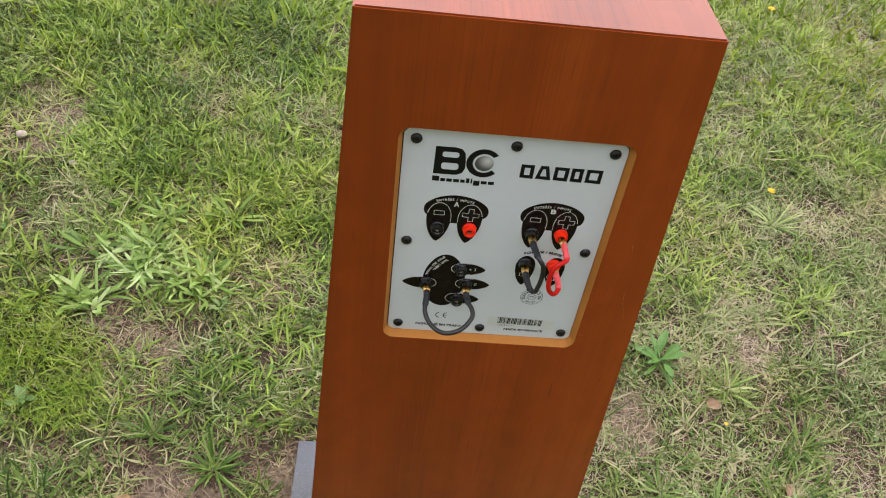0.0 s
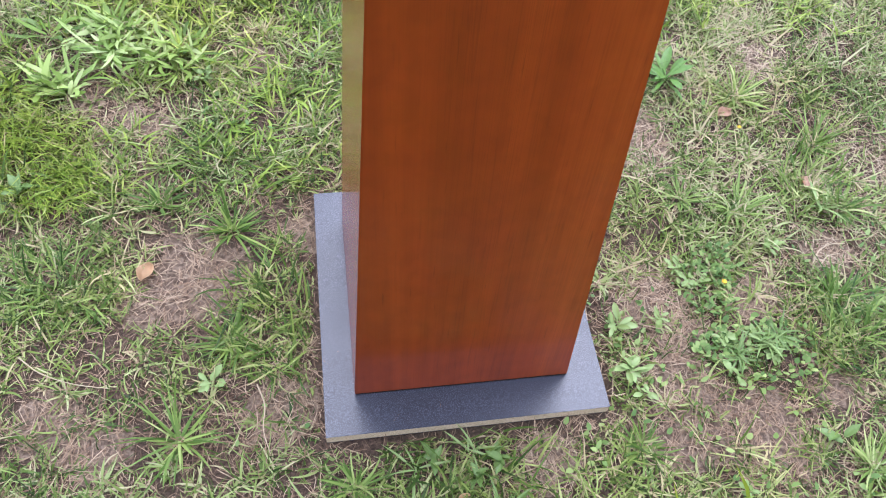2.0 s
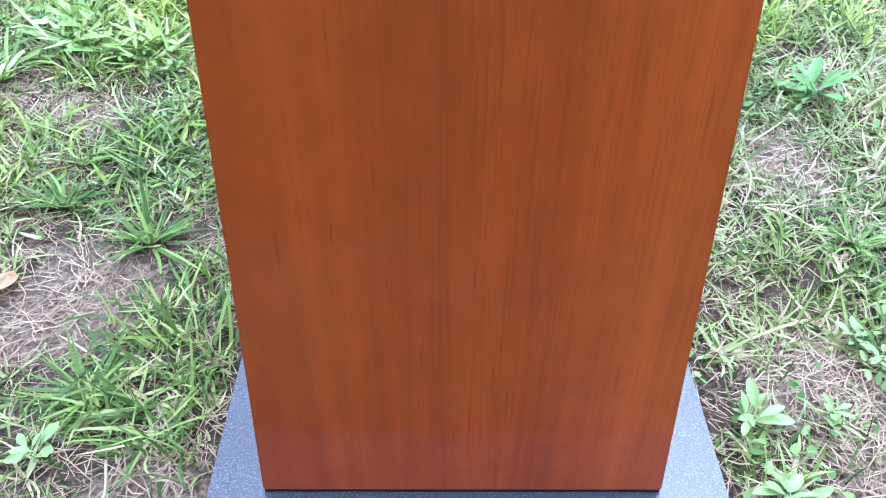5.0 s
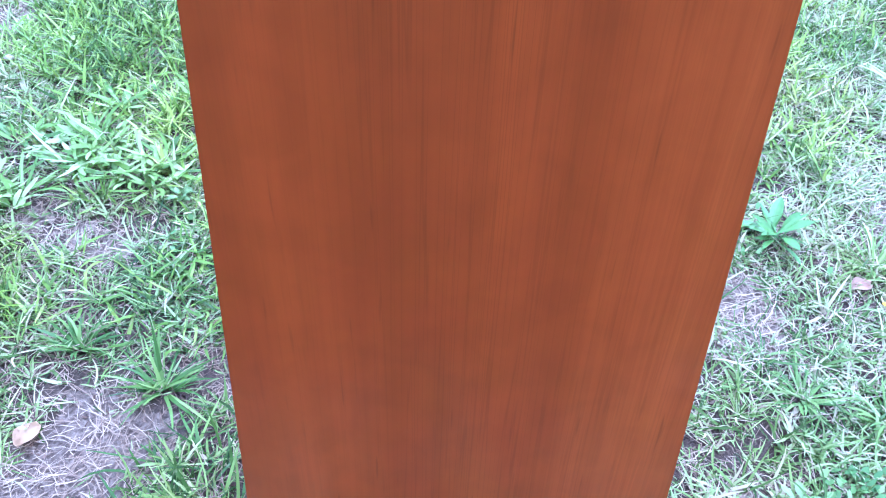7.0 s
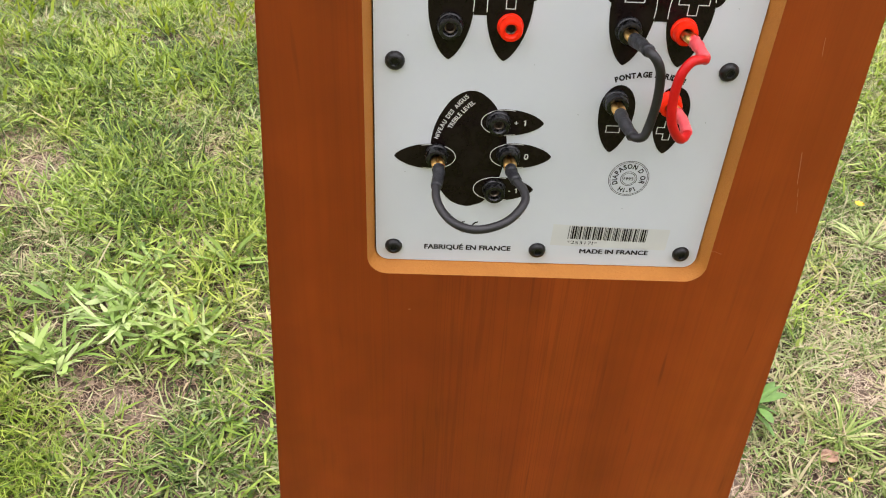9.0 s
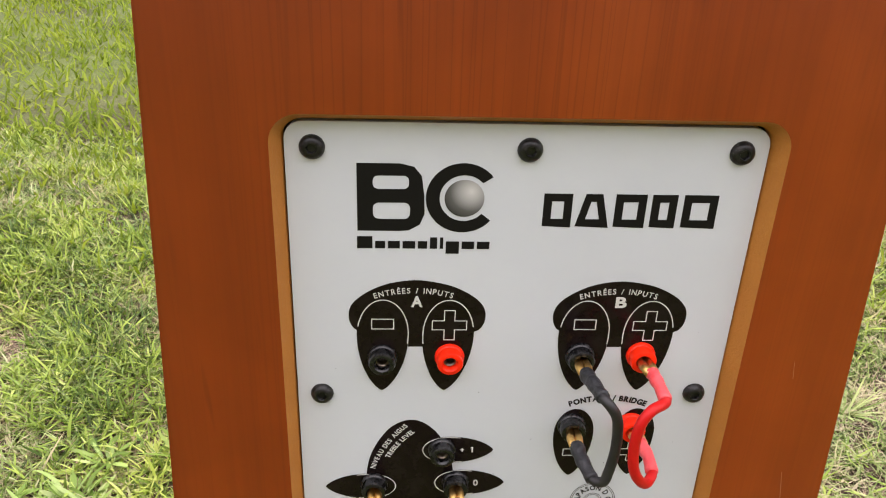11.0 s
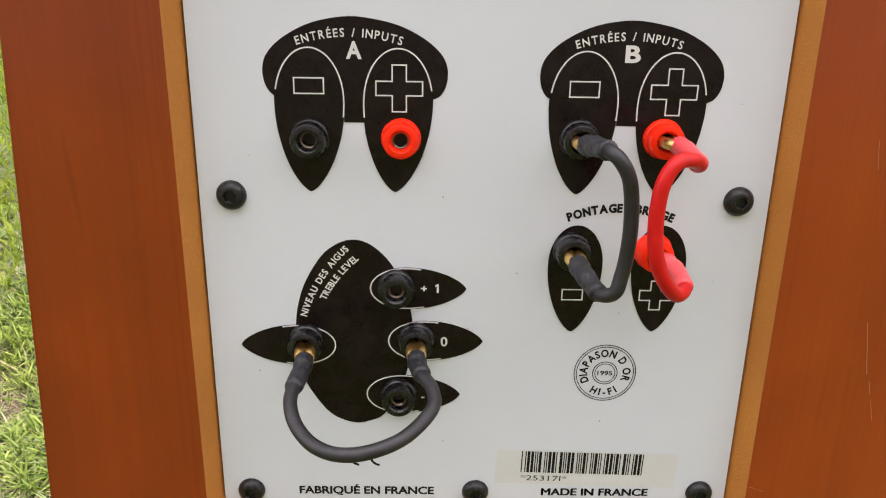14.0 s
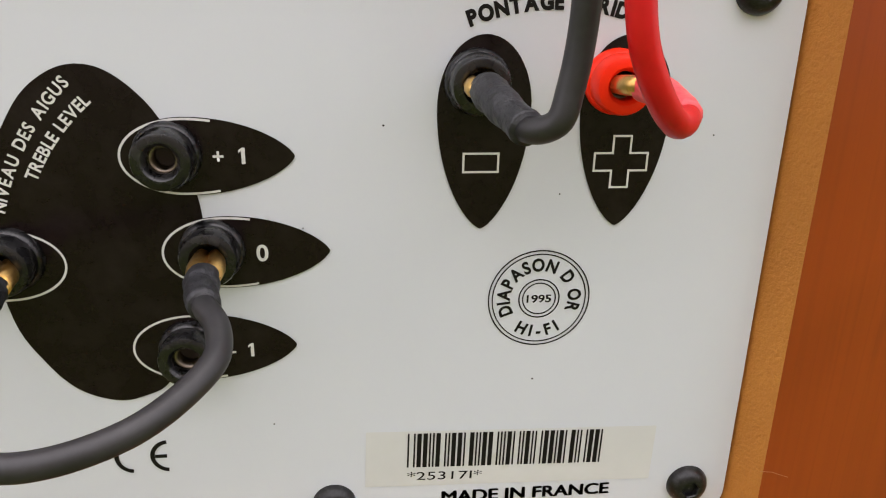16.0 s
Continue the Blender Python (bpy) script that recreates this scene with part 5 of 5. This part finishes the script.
for n, (x, y, key, count, s) in enumerate(((0.245, 0.070, "spoon", 11, 0.85), (0.315, 0.075, "spoon", 9, 0.78), (0.250, -0.005, "spoon", 12, 0.85), (0.262, -0.045, "spoon_small", 9, 0.8), (0.37, 0.16, "spoon_small", 9, 0.9), (0.40, 0.13, "spoon_small", 9, 0.8), (0.54, 0.19, "spoon_small", 9, 1.0), (0.42, 0.00, "lance", 30, 0.65), (0.45, 0.03, "spoon_small", 16, 0.82), (0.475, 0.0, "spoon_small", 16, 0.82), (0.41, 0.03, "spoon_small", 16, 0.82), (0.465, 0.015, "lance_pale", 30, 0.75), (0.49, 0.03, "lance", 24, 0.7), (0.035, -0.115, "broad", 7, 0.32), (0.00, -0.135, "broad", 5, 0.36), (-0.06, -0.105, "broad", 5, 0.30), (0.38, 0.135, "spoon_small", 12, 0.75), (0.40, -0.03, "spoon_small", 8, 1.0), (0.36, -0.20, "spoon_small", 7, 1.0), (0.00, -0.10, "lance_pale", 11, 0.8), (0.03, -0.19, "lance", 28, 0.7), (0.523, -0.141, "broad", 3, 0.6), (0.60, -0.17, "lance_pale", 11, 0.9), (-0.08, -0.12, "lance_pale", 7, 0.8), (-0.13, -0.18, "spoon_small", 6, 0.9), (-0.35, 0.04, "spoon_small", 8, 1.1), (0.462, 0.556, "plantain", 19, 0.72), (-0.375, 0.615, "spoon_small", 14, 1.1), (0.66, 0.26, "lance_pale", 12, 1.0), (-0.66, 0.40, "broad", 9, 0.38), (-0.70, 0.34, "broad", 8, 0.34))):
    rosette(x, y, key, count, {"spoon": "low green weed rosette with spoon-shaped leaves", "spoon_small": "small green weed rosette with round leaves", "lance": "deep green plantain rosette with narrow leaves", "lance_pale": "pale green rosette with narrow leaves", "broad": "weed with broad dark green leaves", "plantain": "deep green plantain rosette with long tongue-shaped leaves"}[key], s, n)


# ---- small things on the lawn ----
def fallen_leaf(x, y, material, label, size, turn):
    bm, rows = bmesh.new(), []
    for i in range(9):
        t = i / 8
        w = size * 0.75 * math.sin(math.pi * (0.04 + 0.92 * t)) ** 0.7
        rows.append([bm.verts.new((size * (t - 0.5), w * s / 2, 0.18 * size * (s * s) + 0.12 * size * math.sin(t * 5) + 0.03 * size * math.sin(9 * t + 5 * s))) for s in (-1, -0.5, 0, 0.5, 1)])
    for a, b in zip(rows, rows[1:]):
        for k in range(4):
            bm.faces.new((a[k], a[k + 1], b[k + 1], b[k]))
    bmesh.ops.solidify(bm, geom=bm.faces[:], thickness=0.0004)
    ob = part("fallen_leaf", bm, material, None, label, True)
    ob.matrix_basis = pose(x, y, lawn_z(x, y) + 0.010, 8, -12, turn)
    return tagged(ob, category="leaf")


fallen_leaf(-0.455, 0.235, DEAD_LEAF, "curled tan dead leaf on bare soil", 0.032, 60)
fallen_leaf(0.553, 0.472, RED_LEAF, "curled pale russet dead leaf on the lawn", 0.030, 10)
fallen_leaf(0.652, 0.315, RED_LEAF, "small russet dead leaf among grass blades", 0.024, 70)
fallen_leaf(-0.020, -0.165, DEAD_LEAF, "small tan dead leaf before the board", 0.020, 30)


def yellow_flower(x, y, size, height, seed):
    z = lawn_z(x, y)
    ob = thing("yellow_flower", "small yellow flower on a thin green stalk", "flower", "yellow flowers in the lawn", (x, y, z))
    rnd = random.Random(seed)
    top = Vector((rnd.uniform(-0.01, 0.01), rnd.uniform(-0.01, 0.01), height))
    part("stalk", tube(smooth_path([(0, 0, 0), top * 0.5 + Vector((0.004, 0, 0)), top], 4), 0.0008, 6), WEED, ob, "", True)
    for k in range(9):
        bm = bmesh.new()
        a = 2 * math.pi * k / 9
        u, v = Vector((math.cos(a), math.sin(a), 0.25)), Vector((-math.sin(a), math.cos(a), 0))
        ps = [top + u * size * 0.08, top + u * size * 0.35 + v * size * 0.13, top + u * size * 0.5, top + u * size * 0.35 - v * size * 0.13]
        f = bm.faces.new([bm.verts.new(p) for p in ps])
        bmesh.ops.solidify(bm, geom=[f], thickness=0.0004)
        part("petal", bm, PETAL, ob)
    bm = bmesh.new()
    bmesh.ops.create_uvsphere(bm, u_segments=10, v_segments=6, radius=size * 0.16, matrix=Matrix.Translation(top))
    part("flower_head", bm, PETAL, ob, "", True)


for n, (x, y, s, h) in enumerate(((0.43, 0.12, 0.009, 0.02), (0.565, 0.415, 0.008, 0.03), (1.01, 1.80, 0.026, 0.05), (0.80, 1.01, 0.020, 0.05))):
    yellow_flower(x, y, s, h, n)


def pebble(x, y, size, seed, label):
    bm = bmesh.new()
    bmesh.ops.create_icosphere(bm, subdivisions=3, radius=size / 2)
    for v in bm.verts:
        v.co *= 1 + 0.22 * noise.noise(v.co * 60 + Vector((seed, 0, 0)))
        v.co.z *= 0.7
    ob = part("pebble", bm, STONE, None, label, True)
    ob.matrix_basis = pose(x, y, lawn_z(x, y) + size * 0.3 + 0.008, 0, 0, 40 * seed)
    return tagged(ob, category="stone", group="pebbles on the lawn")


pebble(-0.750, 0.968, 0.016, 1, "small pale pinkish pebble in the grass")
pebble(-0.882, 1.042, 0.022, 2, "pale round pebble in the grass")


def twig(points, radius, label):
    ob = part("twig", tube(smooth_path([Vector((x, y, lawn_z(x, y) + 0.012 + z)) for x, y, z in points], 6), lambda t: radius * (1 - 0.5 * t), 7, 0.1), STALK, None, label, True)
    return tagged(ob, category="twig")


twig([(-0.288, 0.03, 0.0), (-0.277, -0.005, 0.003), (-0.279, -0.04, 0.002), (-0.270, -0.075, 0.0)], 0.0012, "pale dry stalk lying on bare soil")
twig([(-0.62, 0.105, 0.002), (-0.585, 0.075, 0.006), (-0.54, 0.055, 0.004), (-0.49, 0.045, 0.0)], 0.0010, "pale bent dry stalk on the grass")
twig([(0.600, 0.150, 0.002), (0.617, 0.170, 0.008), (0.642, 0.182, 0.006), (0.672, 0.185, 0.0)], 0.0013, "pale dry bent strand on the grass")
twig([(0.612, 0.145, 0.0), (0.628, 0.160, 0.006), (0.655, 0.166, 0.002)], 0.0011, "short pale dry strand on the grass")
